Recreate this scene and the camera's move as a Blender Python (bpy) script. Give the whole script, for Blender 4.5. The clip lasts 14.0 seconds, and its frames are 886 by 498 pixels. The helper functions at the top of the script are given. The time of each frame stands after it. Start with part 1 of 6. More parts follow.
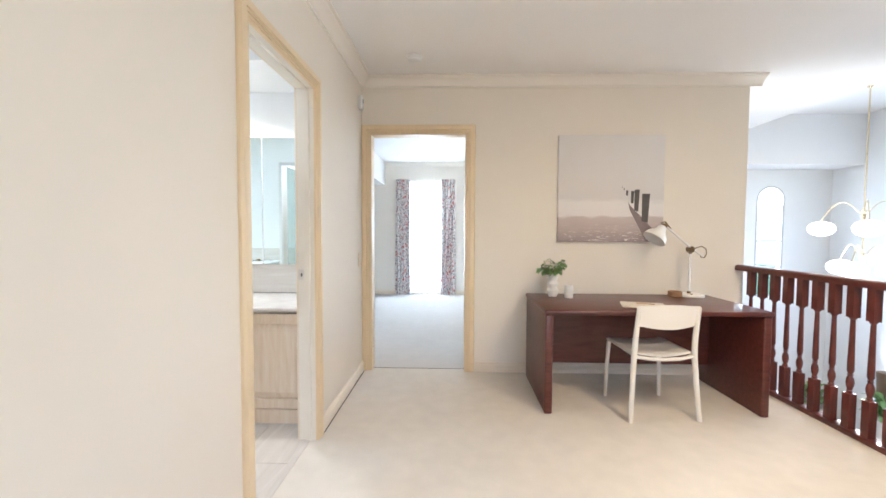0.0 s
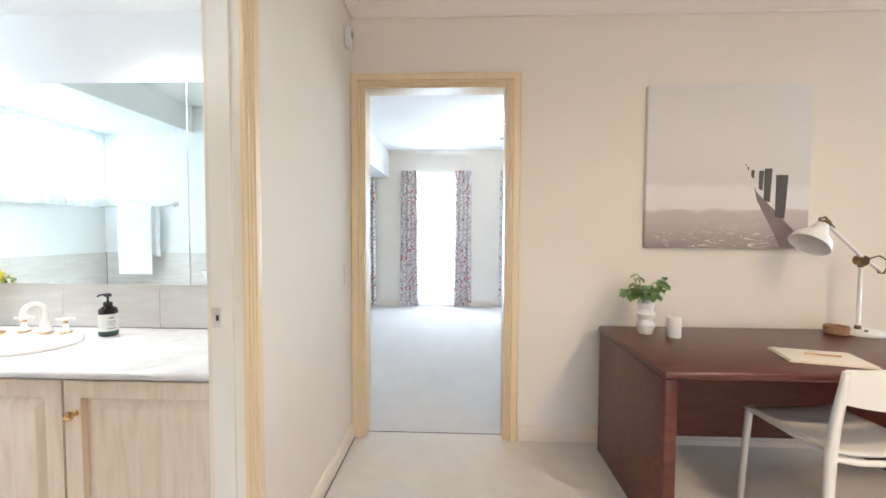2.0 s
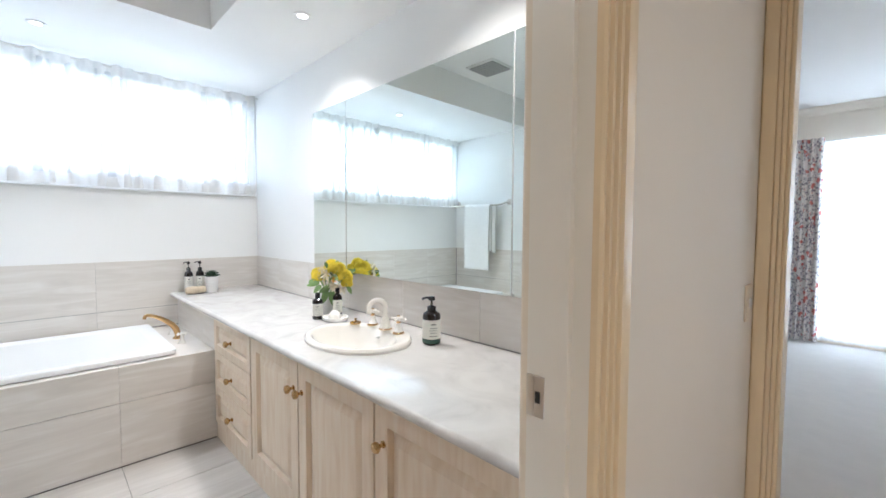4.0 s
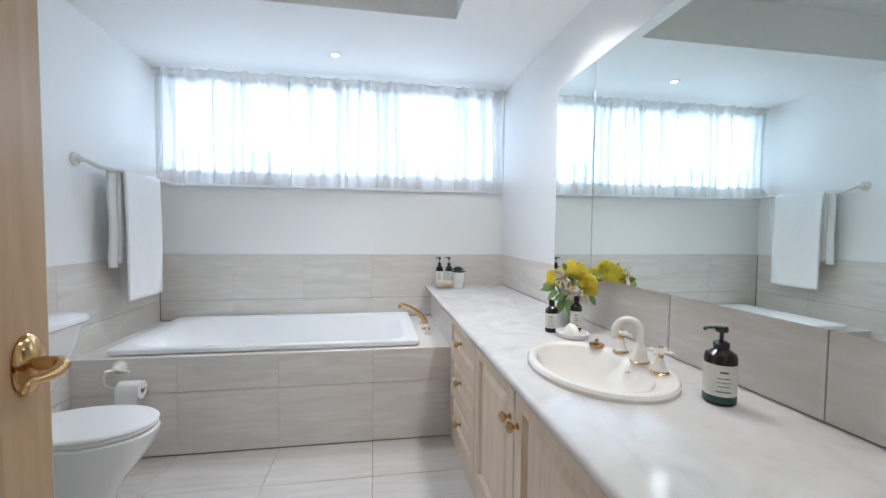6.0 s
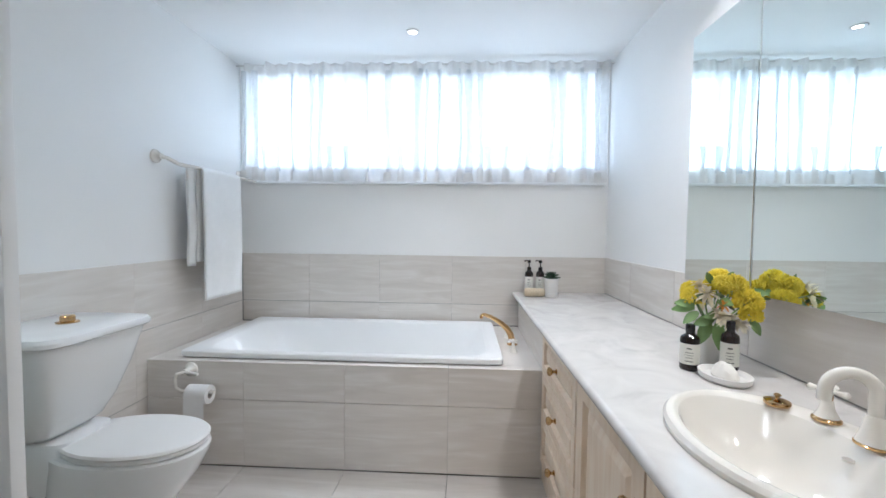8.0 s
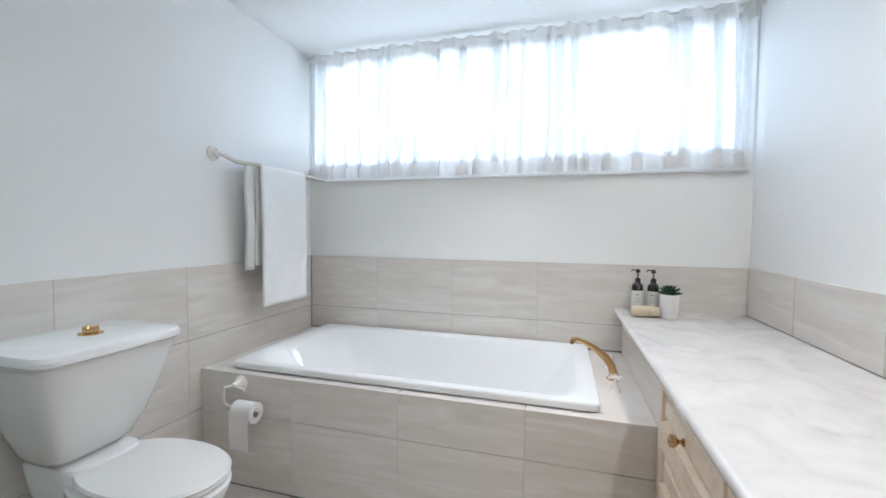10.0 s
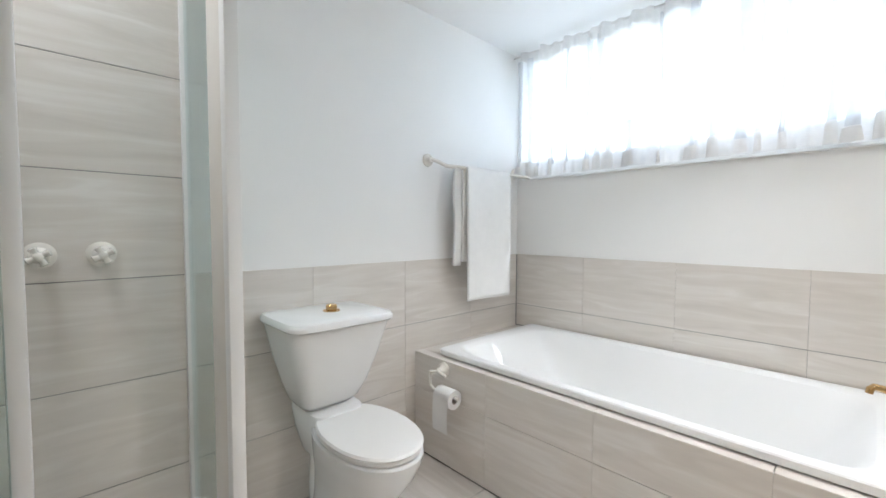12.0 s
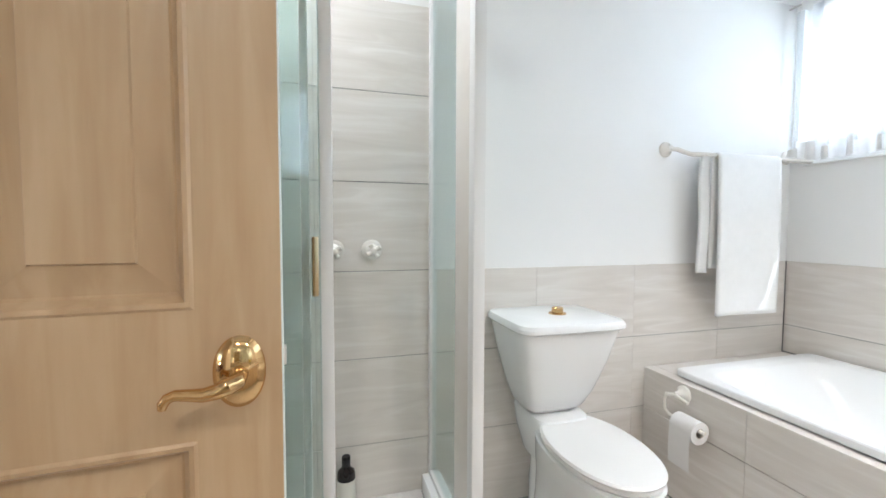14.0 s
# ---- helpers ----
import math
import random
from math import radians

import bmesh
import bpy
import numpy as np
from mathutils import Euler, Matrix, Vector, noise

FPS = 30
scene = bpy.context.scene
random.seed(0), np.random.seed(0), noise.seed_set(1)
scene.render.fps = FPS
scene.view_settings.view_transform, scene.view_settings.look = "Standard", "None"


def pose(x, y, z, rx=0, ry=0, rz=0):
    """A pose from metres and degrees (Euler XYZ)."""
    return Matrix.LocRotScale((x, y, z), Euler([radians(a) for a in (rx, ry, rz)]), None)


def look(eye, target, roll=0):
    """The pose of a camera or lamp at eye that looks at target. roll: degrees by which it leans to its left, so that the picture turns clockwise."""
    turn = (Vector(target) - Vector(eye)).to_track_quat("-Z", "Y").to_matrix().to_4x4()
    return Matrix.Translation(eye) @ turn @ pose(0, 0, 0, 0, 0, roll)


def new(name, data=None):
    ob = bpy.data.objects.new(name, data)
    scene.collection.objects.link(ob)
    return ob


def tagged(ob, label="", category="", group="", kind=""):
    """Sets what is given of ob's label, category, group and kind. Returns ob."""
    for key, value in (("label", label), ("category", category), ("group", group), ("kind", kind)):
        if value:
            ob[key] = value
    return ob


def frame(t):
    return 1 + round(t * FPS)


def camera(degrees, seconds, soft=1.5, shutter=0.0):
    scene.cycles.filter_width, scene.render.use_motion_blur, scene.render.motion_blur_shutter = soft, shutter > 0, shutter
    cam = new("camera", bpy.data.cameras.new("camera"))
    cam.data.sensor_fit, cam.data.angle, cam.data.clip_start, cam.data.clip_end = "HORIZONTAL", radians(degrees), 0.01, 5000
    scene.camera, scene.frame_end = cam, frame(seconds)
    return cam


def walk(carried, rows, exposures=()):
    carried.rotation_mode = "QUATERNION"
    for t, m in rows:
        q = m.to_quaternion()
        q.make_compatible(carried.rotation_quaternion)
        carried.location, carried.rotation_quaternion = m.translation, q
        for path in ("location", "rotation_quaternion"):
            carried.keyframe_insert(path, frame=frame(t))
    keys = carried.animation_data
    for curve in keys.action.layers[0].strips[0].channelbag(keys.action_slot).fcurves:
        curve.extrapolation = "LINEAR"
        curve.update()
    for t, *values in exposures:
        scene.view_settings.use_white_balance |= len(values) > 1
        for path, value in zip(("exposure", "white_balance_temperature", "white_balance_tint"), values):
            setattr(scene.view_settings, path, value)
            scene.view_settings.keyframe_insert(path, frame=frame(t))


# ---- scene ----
cam = camera(94.6, 14.0, soft=1.6)
PATH = [
    (0, (-0.011, 0.688, 1.224), (-0.067, 2.685, 1.135), 0.3),
    (0.5, (-0.060, 0.990, 1.219), (-0.118, 2.987, 1.131), 0.3),
    (1, (-0.105, 1.312, 1.216), (-0.165, 3.309, 1.133), 0.3),
    (1.5, (-0.131, 1.598, 1.220), (-0.201, 3.595, 1.134), 0.3),
    (2, (-0.181, 1.841, 1.224), (-0.261, 3.838, 1.137), 0.3),
    (2.5, (-0.244, 2.051, 1.226), (-0.491, 4.034, 1.138), 0.3),
    (3, (-0.335, 2.225, 1.223), (-0.974, 4.119, 1.134), 0.3),
    (3.5, (-0.457, 2.378, 1.220), (-1.494, 4.085, 1.121), 0.35),
    (4, (-0.572, 2.496, 1.209), (-1.993, 3.900, 1.109), 0.3),
    (4.2, (-0.614, 2.533, 1.205), (-2.139, 3.823, 1.104), 0.35),
    (6.3, (-0.935, 2.780, 1.155), (-2.919, 3.010, 1.068), 0.6),
    (6.5, (-0.966, 2.787, 1.150), (-2.957, 2.964, 1.066), 0.6),
    (7, (-1.050, 2.802, 1.150), (-3.048, 2.842, 1.064), 0.65),
    (7.5, (-1.143, 2.809, 1.149), (-3.141, 2.776, 1.058), 0.65),
    (7.7, (-1.185, 2.813, 1.149), (-3.182, 2.752, 1.058), 0.65),
    (9.8, (-1.632, 2.858, 1.153), (-3.574, 2.388, 1.061), 0.6),
    (10, (-1.660, 2.867, 1.152), (-3.580, 2.313, 1.060), 0.55),
    (10.5, (-1.706, 2.890, 1.150), (-3.533, 2.083, 1.055), 0.4),
    (11, (-1.736, 2.912, 1.148), (-3.425, 1.845, 1.051), 0.3),
    (11.5, (-1.768, 2.922, 1.143), (-3.302, 1.643, 1.046), 0.25),
    (12, (-1.791, 2.915, 1.137), (-3.165, 1.464, 1.043), 0.2),
    (12.5, (-1.789, 2.903, 1.133), (-2.991, 1.307, 1.040), 0.15),
    (13, (-1.784, 2.886, 1.134), (-2.792, 1.162, 1.040), 0.2),
    (13.5, (-1.762, 2.857, 1.138), (-2.565, 1.028, 1.040), 0.25),
    (14, (-1.728, 2.818, 1.140), (-2.279, 0.898, 1.039), 0.2),
]
walk(cam, [(t, look(eye, target, roll)) for t, eye, target, roll in PATH],
     exposures=[(0, 1.22, 5200, 8), (1.5, 1.25, 5200, 8), (2.5, 1.2, 5200, 8), (3.5, 0.72, 5300, 10), (4.2, 0.38, 5350, 10), (6.5, 0.0, 5200, 10), (10, 0.06, 5350, 10), (11, 0.14, 5450, 10), (12, 0.24, 5600, 10), (13, 0.44, 5650, 10), (14, 0.62, 5550, 10)])

# ---- world and light ----
world = bpy.data.worlds.new("sky")
scene.world = world
world.use_nodes = True
wn = world.node_tree
sky = wn.nodes.new("ShaderNodeTexSky")
sky.sky_type = "NISHITA"
sky.sun_disc = False
sky.sun_elevation, sky.sun_rotation = radians(50), radians(140)
wn.nodes["Background"].inputs[1].default_value = 0.35
wn.links.new(sky.outputs[0], wn.nodes["Background"].inputs[0])
scene.view_settings.exposure = 0.0

sun = new("sun", bpy.data.lights.new("sun", "SUN"))
sun.data.energy, sun.data.angle, sun.data.color = 2.5, radians(0.5), (1.0, 0.95, 0.88)
sun.matrix_world = look((0, 0, 30), (14, -16, 0))


def window_light(eye, target, w, h, watts, colour=(0.93, 0.97, 1.0)):
    lamp = new("window_daylight", bpy.data.lights.new("window_daylight", "AREA"))
    lamp.data.shape, lamp.data.size, lamp.data.size_y = "RECTANGLE", w, h
    lamp.data.energy, lamp.data.color = watts, colour
    lamp.matrix_world = look(eye, target)
    return lamp


def lamp_spot(x, y, z, watts, angle=160, colour=(1.0, 0.81, 0.60), soft=0.08, aim=(0.0, 0.0001)):
    lamp = new("downlight_beam", bpy.data.lights.new("downlight_beam", "SPOT"))
    lamp.data.energy, lamp.data.color = watts, colour
    lamp.data.spot_size, lamp.data.spot_blend, lamp.data.shadow_soft_size = radians(angle), 1.0, soft
    lamp.matrix_world = look((x, y, z), (x + aim[0], y + aim[1], z - 1))
    return lamp


def lamp_point(x, y, z, watts, colour=(1.0, 0.82, 0.6), r=0.06):
    lamp = new("bulb_light", bpy.data.lights.new("bulb_light", "POINT"))
    lamp.data.energy, lamp.data.color, lamp.data.shadow_soft_size = watts, colour, r
    lamp.location = (x, y, z)
    return lamp


CEIL_Z = 2.52
HALL_WARM = (1.0, 0.69, 0.375)
# bathroom window, bedroom windows, stair hall windows (the east one unseen, added)
window_light((-4.13, 2.52, 1.86), (0, 2.52, 1.6), 2.3, 0.64, 18, (0.96, 0.98, 1.0))
window_light((-0.55, 8.66, 1.15), (-0.55, 0, 1.0), 0.62, 2.0, 38)
window_light((1.02, 8.66, 1.15), (1.02, 0, 1.0), 0.62, 2.0, 38)
window_light((7.22, 5.1, 1.4), (0, 5.1, 0.9), 3.6, 2.3, 28, (1.0, 0.95, 0.88))
window_light((6.015, 8.9, 0.95), (6.015, 0, 0.5), 0.5, 1.7, 25)
# added fill lamp in an unseen opening behind the walk
window_light((0.95, -2.53, 1.45), (0.95, 4, 1.3), 1.9, 1.5, 14, (1.0, 0.86, 0.68))
# hall downlight and an added fill, landing downlight, bathroom downlights
lamp_spot(1.6, 1.95, 2.49, 72, 168, HALL_WARM, 0.08)
# unseen fill beam, added and tilted to brighten the north wall
lamp_spot(1.5, 0.5, 2.49, 94, 130, HALL_WARM, 0.22, (0.3, 0.8))
lamp_spot(3.09, 4.85, 2.49, 40)
lamp_spot(-3.565, 2.52, 2.22, 46, 104, (1.0, 0.92, 0.82), 0.05, (0.3, 0.0))
lamp_spot(-2.53, 3.45, 2.22, 54, 146, (1.0, 0.87, 0.72), 0.07, (-0.22, -0.16))
lamp_spot(-1.46, 3.45, 2.22, 27, 138, (1.0, 0.85, 0.68), 0.07, (-0.12, -0.08))
lamp_point(0.48, 6.62, 2.30, 11)
lamp_point(3.64, 4.45, 0.70, 36, (1.0, 0.86, 0.70), 0.12)
# unseen beam added to brighten the shower
lamp_spot(-1.52, 1.57, CEIL_Z - 0.03, 44, 165, (1.0, 0.94, 0.86), 0.16)

# ---- materials ----
def mat(name, colour, rough=0.5, metal=0.0, vary=0.06, scale=8.0, bump=0.0, bump_scale=60.0, dist=0.002, spec=0.5, stretch=None, coat=0.0, spread=0.0):
    """A plain surface with a broad and a fine variation of tone and a fine relief."""
    m = bpy.data.materials.new(name)
    m.use_nodes = True
    t = m.node_tree
    N, L = t.nodes, t.links
    b = N["Principled BSDF"]
    b.inputs["Roughness"].default_value = rough
    b.inputs["Metallic"].default_value = metal
    b.inputs["Specular IOR Level"].default_value = spec
    b.inputs["Coat Weight"].default_value = coat
    co = N.new("ShaderNodeTexCoord")
    mp = N.new("ShaderNodeMapping")
    L.new(co.outputs["Object"], mp.inputs[0])
    if stretch:
        mp.inputs["Scale"].default_value = stretch
    n1 = N.new("ShaderNodeTexNoise")
    n1.inputs["Scale"].default_value, n1.inputs["Detail"].default_value = scale, 5
    n2 = N.new("ShaderNodeTexNoise")
    n2.inputs["Scale"].default_value, n2.inputs["Detail"].default_value = scale * 0.17, 3
    L.new(mp.outputs[0], n1.inputs[0])
    L.new(mp.outputs[0], n2.inputs[0])
    add = N.new("ShaderNodeMath")
    L.new(n1.outputs[0], add.inputs[0])
    L.new(n2.outputs[0], add.inputs[1])
    rng = N.new("ShaderNodeMapRange")
    rng.inputs["From Min"].default_value, rng.inputs["From Max"].default_value = 0.6, 1.4
    rng.inputs["To Min"].default_value, rng.inputs["To Max"].default_value = 1 - vary, 1 + vary
    L.new(add.outputs[0], rng.inputs[0])
    last = rng.outputs[0]
    if spread:
        info = N.new("ShaderNodeObjectInfo")
        r2 = N.new("ShaderNodeMapRange")
        r2.inputs["To Min"].default_value, r2.inputs["To Max"].default_value = 1 - spread, 1 + spread
        L.new(info.outputs["Random"], r2.inputs[0])
        mul = N.new("ShaderNodeMath")
        mul.operation = "MULTIPLY"
        L.new(last, mul.inputs[0])
        L.new(r2.outputs[0], mul.inputs[1])
        last = mul.outputs[0]
    sc = N.new("ShaderNodeVectorMath")
    sc.operation = "SCALE"
    sc.inputs[0].default_value = colour
    L.new(last, sc.inputs["Scale"])
    L.new(sc.outputs[0], b.inputs["Base Color"])
    if bump:
        n3 = N.new("ShaderNodeTexNoise")
        n3.inputs["Scale"].default_value, n3.inputs["Detail"].default_value = bump_scale, 4
        L.new(mp.outputs[0], n3.inputs[0])
        bp = N.new("ShaderNodeBump")
        bp.inputs["Strength"].default_value, bp.inputs["Distance"].default_value = bump, dist
        L.new(n3.outputs[0], bp.inputs["Height"])
        L.new(bp.outputs[0], b.inputs["Normal"])
    return m


def ramp_mat(name, stops, scale, stretch, rough, detail=6, distort=0.6, bump=0.0, coat=0.0, shift=0.0, dist=0.001):
    """Streaked wood or stone: stretched noise through a colour ramp; each object starts at its own place."""
    m = bpy.data.materials.new(name)
    m.use_nodes = True
    t = m.node_tree
    N, L = t.nodes, t.links
    b = N["Principled BSDF"]
    b.inputs["Roughness"].default_value = rough
    b.inputs["Coat Weight"].default_value = coat
    co = N.new("ShaderNodeTexCoord")
    mp = N.new("ShaderNodeMapping")
    mp.inputs["Scale"].default_value = stretch
    L.new(co.outputs["Object"], mp.inputs[0])
    if shift:
        info = N.new("ShaderNodeObjectInfo")
        ml = N.new("ShaderNodeMath")
        ml.operation = "MULTIPLY"
        ml.inputs[1].default_value = shift
        L.new(info.outputs["Random"], ml.inputs[0])
        L.new(ml.outputs[0], mp.inputs["Location"])
    n = N.new("ShaderNodeTexNoise")
    n.inputs["Scale"].default_value, n.inputs["Detail"].default_value, n.inputs["Distortion"].default_value = scale, detail, distort
    L.new(mp.outputs[0], n.inputs[0])
    cr = N.new("ShaderNodeValToRGB")
    el = cr.color_ramp.elements
    el[0].position, el[0].color = stops[0][0], (*stops[0][1], 1)
    el[1].position, el[1].color = stops[-1][0], (*stops[-1][1], 1)
    for p, c in stops[1:-1]:
        e = el.new(p)
        e.color = (*c, 1)
    L.new(n.outputs[0], cr.inputs[0])
    L.new(cr.outputs[0], b.inputs["Base Color"])
    if bump:
        bp = N.new("ShaderNodeBump")
        bp.inputs["Strength"].default_value, bp.inputs["Distance"].default_value = bump, dist
        L.new(n.outputs[0], bp.inputs["Height"])
        L.new(bp.outputs[0], b.inputs["Normal"])
    return m


def glow(name, colour, strength):
    m = bpy.data.materials.new(name)
    m.use_nodes = True
    b = m.node_tree.nodes["Principled BSDF"]
    b.inputs["Base Color"].default_value = (*colour, 1)
    b.inputs["Emission Color"].default_value = (*colour, 1)
    b.inputs["Emission Strength"].default_value = strength
    return m


def glass_mat(name, tint, rough=0.0, clear=0.85):
    """Thin pane: mostly clear, with a glossy share."""
    m = bpy.data.materials.new(name)
    m.use_nodes = True
    t = m.node_tree
    N, L = t.nodes, t.links
    out = N["Material Output"]
    tr = N.new("ShaderNodeBsdfTransparent")
    tr.inputs[0].default_value = (*tint, 1)
    gl = N.new("ShaderNodeBsdfGlossy")
    gl.inputs["Roughness"].default_value = rough
    lw = N.new("ShaderNodeLayerWeight")
    lw.inputs[0].default_value = 0.5
    pw = N.new("ShaderNodeMath")
    pw.operation = "POWER"
    pw.inputs[1].default_value = 5.0
    L.new(lw.outputs["Facing"], pw.inputs[0])
    fr = N.new("ShaderNodeMath")
    fr.operation = "MULTIPLY_ADD"
    fr.inputs[1].default_value, fr.inputs[2].default_value = 0.9, 0.045
    L.new(pw.outputs[0], fr.inputs[0])
    mx = N.new("ShaderNodeMixShader")
    L.new(fr.outputs[0], mx.inputs[0])
    L.new(tr.outputs[0], mx.inputs[1])
    L.new(gl.outputs[0], mx.inputs[2])
    L.new(mx.outputs[0], out.inputs[0])
    return m


def sheer_mat(name, colour, clear):
    """Thin voile: part clear, part lit through."""
    m = bpy.data.materials.new(name)
    m.use_nodes = True
    t = m.node_tree
    N, L = t.nodes, t.links
    out = N["Material Output"]
    tr = N.new("ShaderNodeBsdfTransparent")
    tl = N.new("ShaderNodeBsdfTranslucent")
    df = N.new("ShaderNodeBsdfDiffuse")
    tl.inputs[0].default_value = df.inputs[0].default_value = (*colour, 1)
    a = N.new("ShaderNodeMixShader")
    a.inputs[0].default_value = 0.4
    L.new(tl.outputs[0], a.inputs[1])
    L.new(df.outputs[0], a.inputs[2])
    co = N.new("ShaderNodeTexCoord")
    n = N.new("ShaderNodeTexNoise")
    n.inputs["Scale"].default_value = 30
    L.new(co.outputs["Object"], n.inputs[0])
    r = N.new("ShaderNodeMapRange")
    r.inputs["To Min"].default_value, r.inputs["To Max"].default_value = clear - 0.08, clear + 0.08
    L.new(n.outputs[0], r.inputs[0])
    mx = N.new("ShaderNodeMixShader")
    L.new(r.outputs[0], mx.inputs[0])
    L.new(a.outputs[0], mx.inputs[1])
    L.new(tr.outputs[0], mx.inputs[2])
    L.new(mx.outputs[0], out.inputs[0])
    return m


def floral_mat(name):
    """Off-white cotton printed with small red and grey-green blossoms."""
    m = bpy.data.materials.new(name)
    m.use_nodes = True
    t = m.node_tree
    N, L = t.nodes, t.links
    b = N["Principled BSDF"]
    b.inputs["Roughness"].default_value = 0.9
    co = N.new("ShaderNodeTexCoord")
    uvm = N.new("ShaderNodeMapping")
    L.new(co.outputs["Object"], uvm.inputs[0])
    uvm.inputs["Scale"].default_value = (1.5, 0.6, 1.0)
    base = (0.78, 0.74, 0.70, 1)
    prev = None
    for sc, thr, col in ((25.0, 0.36, (0.28, 0.25, 0.30, 1)), (11.0, 0.27, (0.56, 0.18, 0.16, 1)), (19.0, 0.24, (0.30, 0.28, 0.29, 1)), (15.0, 0.18, (0.60, 0.36, 0.33, 1))):
        v = N.new("ShaderNodeTexVoronoi")
        v.inputs["Scale"].default_value = sc
        nz = N.new("ShaderNodeTexNoise")
        nz.inputs["Scale"].default_value = sc * 2.3
        L.new(uvm.outputs[0], nz.inputs[0])
        av = N.new("ShaderNodeVectorMath")
        av.operation = "MULTIPLY_ADD"
        av.inputs[1].default_value = (0.07, 0.07, 0.07)
        L.new(nz.outputs[1], av.inputs[0])
        L.new(uvm.outputs[0], av.inputs[2])
        L.new(av.outputs[0], v.inputs[0])
        lt = N.new("ShaderNodeMath")
        lt.operation = "LESS_THAN"
        lt.inputs[1].default_value = thr
        L.new(v.outputs["Distance"], lt.inputs[0])
        mx = N.new("ShaderNodeMix")
        mx.data_type = "RGBA"
        L.new(lt.outputs[0], mx.inputs[0])
        if prev is None:
            mx.inputs[6].default_value = base
        else:
            L.new(prev, mx.inputs[6])
        mx.inputs[7].default_value = col
        prev = mx.outputs[2]
    L.new(prev, b.inputs["Base Color"])
    return m


M_HALL = mat("cream_wall_paint", (0.82, 0.76, 0.665), 0.7, vary=0.02, scale=3, bump=0.15, bump_scale=180, dist=0.0006)
M_BATHW = mat("white_wall_paint", (0.885, 0.88, 0.86), 0.6, vary=0.015, scale=3, bump=0.12, bump_scale=180, dist=0.0006)
M_CEIL = mat("ceiling_paint", (0.86, 0.84, 0.81), 0.8, vary=0.015, scale=2)
M_TRIM = mat("cream_gloss_trim", (0.80, 0.645, 0.42), 0.35, vary=0.06, scale=12, stretch=(4, 4, 0.6))
M_TRIMW = mat("pale_cream_gloss_skirting", (0.80, 0.71, 0.58), 0.35, vary=0.03, scale=10)
M_BEDW = mat("pale_cream_bedroom_paint", (0.82, 0.77, 0.69), 0.7, vary=0.02, scale=3, bump=0.12, bump_scale=180, dist=0.0006)
M_JAMB = mat("off_white_gloss_jamb", (0.83, 0.785, 0.70), 0.35, vary=0.03, scale=10)
M_CORN = mat("cornice_paint", (0.85, 0.80, 0.72), 0.7, vary=0.015, scale=4)
M_CARPET = mat("cream_carpet", (0.74, 0.695, 0.63), 0.95, vary=0.07, scale=9, bump=0.7, bump_scale=420, dist=0.004, spec=0.1)
M_BCARPET = mat("pale_bedroom_carpet", (0.66, 0.63, 0.60), 0.95, vary=0.05, scale=9, bump=0.7, bump_scale=420, dist=0.004, spec=0.1)
M_MAHOG = ramp_mat("mahogany_veneer", [(0.3, (0.07, 0.018, 0.014)), (0.7, (0.125, 0.036, 0.027))], 5, (1.0, 8.0, 8.0), 0.32, bump=0.05)
M_RAIL = ramp_mat("stained_timber", [(0.3, (0.075, 0.016, 0.012)), (0.7, (0.14, 0.032, 0.022))], 6, (8.0, 1.2, 1.2), 0.3, bump=0.05)
M_LIMED = ramp_mat("limed_oak", [(0.25, (0.70, 0.555, 0.40)), (0.5, (0.78, 0.65, 0.50)), (0.75, (0.82, 0.72, 0.59))], 4, (9.0, 9.0, 1.0), 0.38, bump=0.1, shift=7)
M_DOORWOOD = ramp_mat("limed_door_timber", [(0.25, (0.43, 0.29, 0.16)), (0.5, (0.485, 0.34, 0.195)), (0.75, (0.545, 0.395, 0.24))], 3, (10.0, 10.0, 1.0), 0.35, bump=0.06, shift=5)
M_TILE = ramp_mat("grey_beige_porcelain", [(0.28, (0.645, 0.60, 0.545)), (0.50, (0.70, 0.655, 0.60)), (0.62, (0.735, 0.695, 0.645)), (0.74, (0.79, 0.755, 0.71))], 3.0, (0.8, 0.8, 7.0), 0.3, shift=9, distort=1.2, detail=6)
M_TILEF = ramp_mat("grey_beige_floor_porcelain", [(0.25, (0.56, 0.525, 0.485)), (0.5, (0.62, 0.585, 0.545)), (0.72, (0.68, 0.65, 0.61))], 3.0, (8.0, 0.9, 0.9), 0.3, shift=9, distort=0.9)
M_GROUT = mat("grey_grout", (0.26, 0.25, 0.235), 0.9, vary=0.1, scale=30)
M_MARBLE = ramp_mat("pale_marble", [(0.2, (0.50, 0.48, 0.455)), (0.42, (0.62, 0.595, 0.565)), (0.62, (0.68, 0.655, 0.62)), (0.8, (0.70, 0.675, 0.64))], 5, (1.0, 1.0, 1.0), 0.12, distort=1.6, detail=8)
M_PORC = mat("white_porcelain", (0.82, 0.82, 0.81), 0.08, vary=0.01, scale=3)
M_CREAMPORC = mat("ivory_porcelain", (0.80, 0.765, 0.70), 0.08, vary=0.01, scale=3)
M_ACRYL = mat("white_acrylic", (0.86, 0.86, 0.85), 0.28, vary=0.01, scale=3)
M_PLASTIC = mat("white_plastic", (0.80, 0.79, 0.77), 0.35, vary=0.015, scale=6)
M_CHAIR = mat("white_moulded_plastic", (0.78, 0.75, 0.70), 0.4, vary=0.02, scale=6)
M_BRASS = mat("polished_brass", (0.62, 0.41, 0.19), 0.10, 1.0, vary=0.08, scale=14)
M_PALEBRASS = mat("pale_lacquered_brass", (0.72, 0.62, 0.42), 0.2, 1.0, vary=0.06, scale=14)
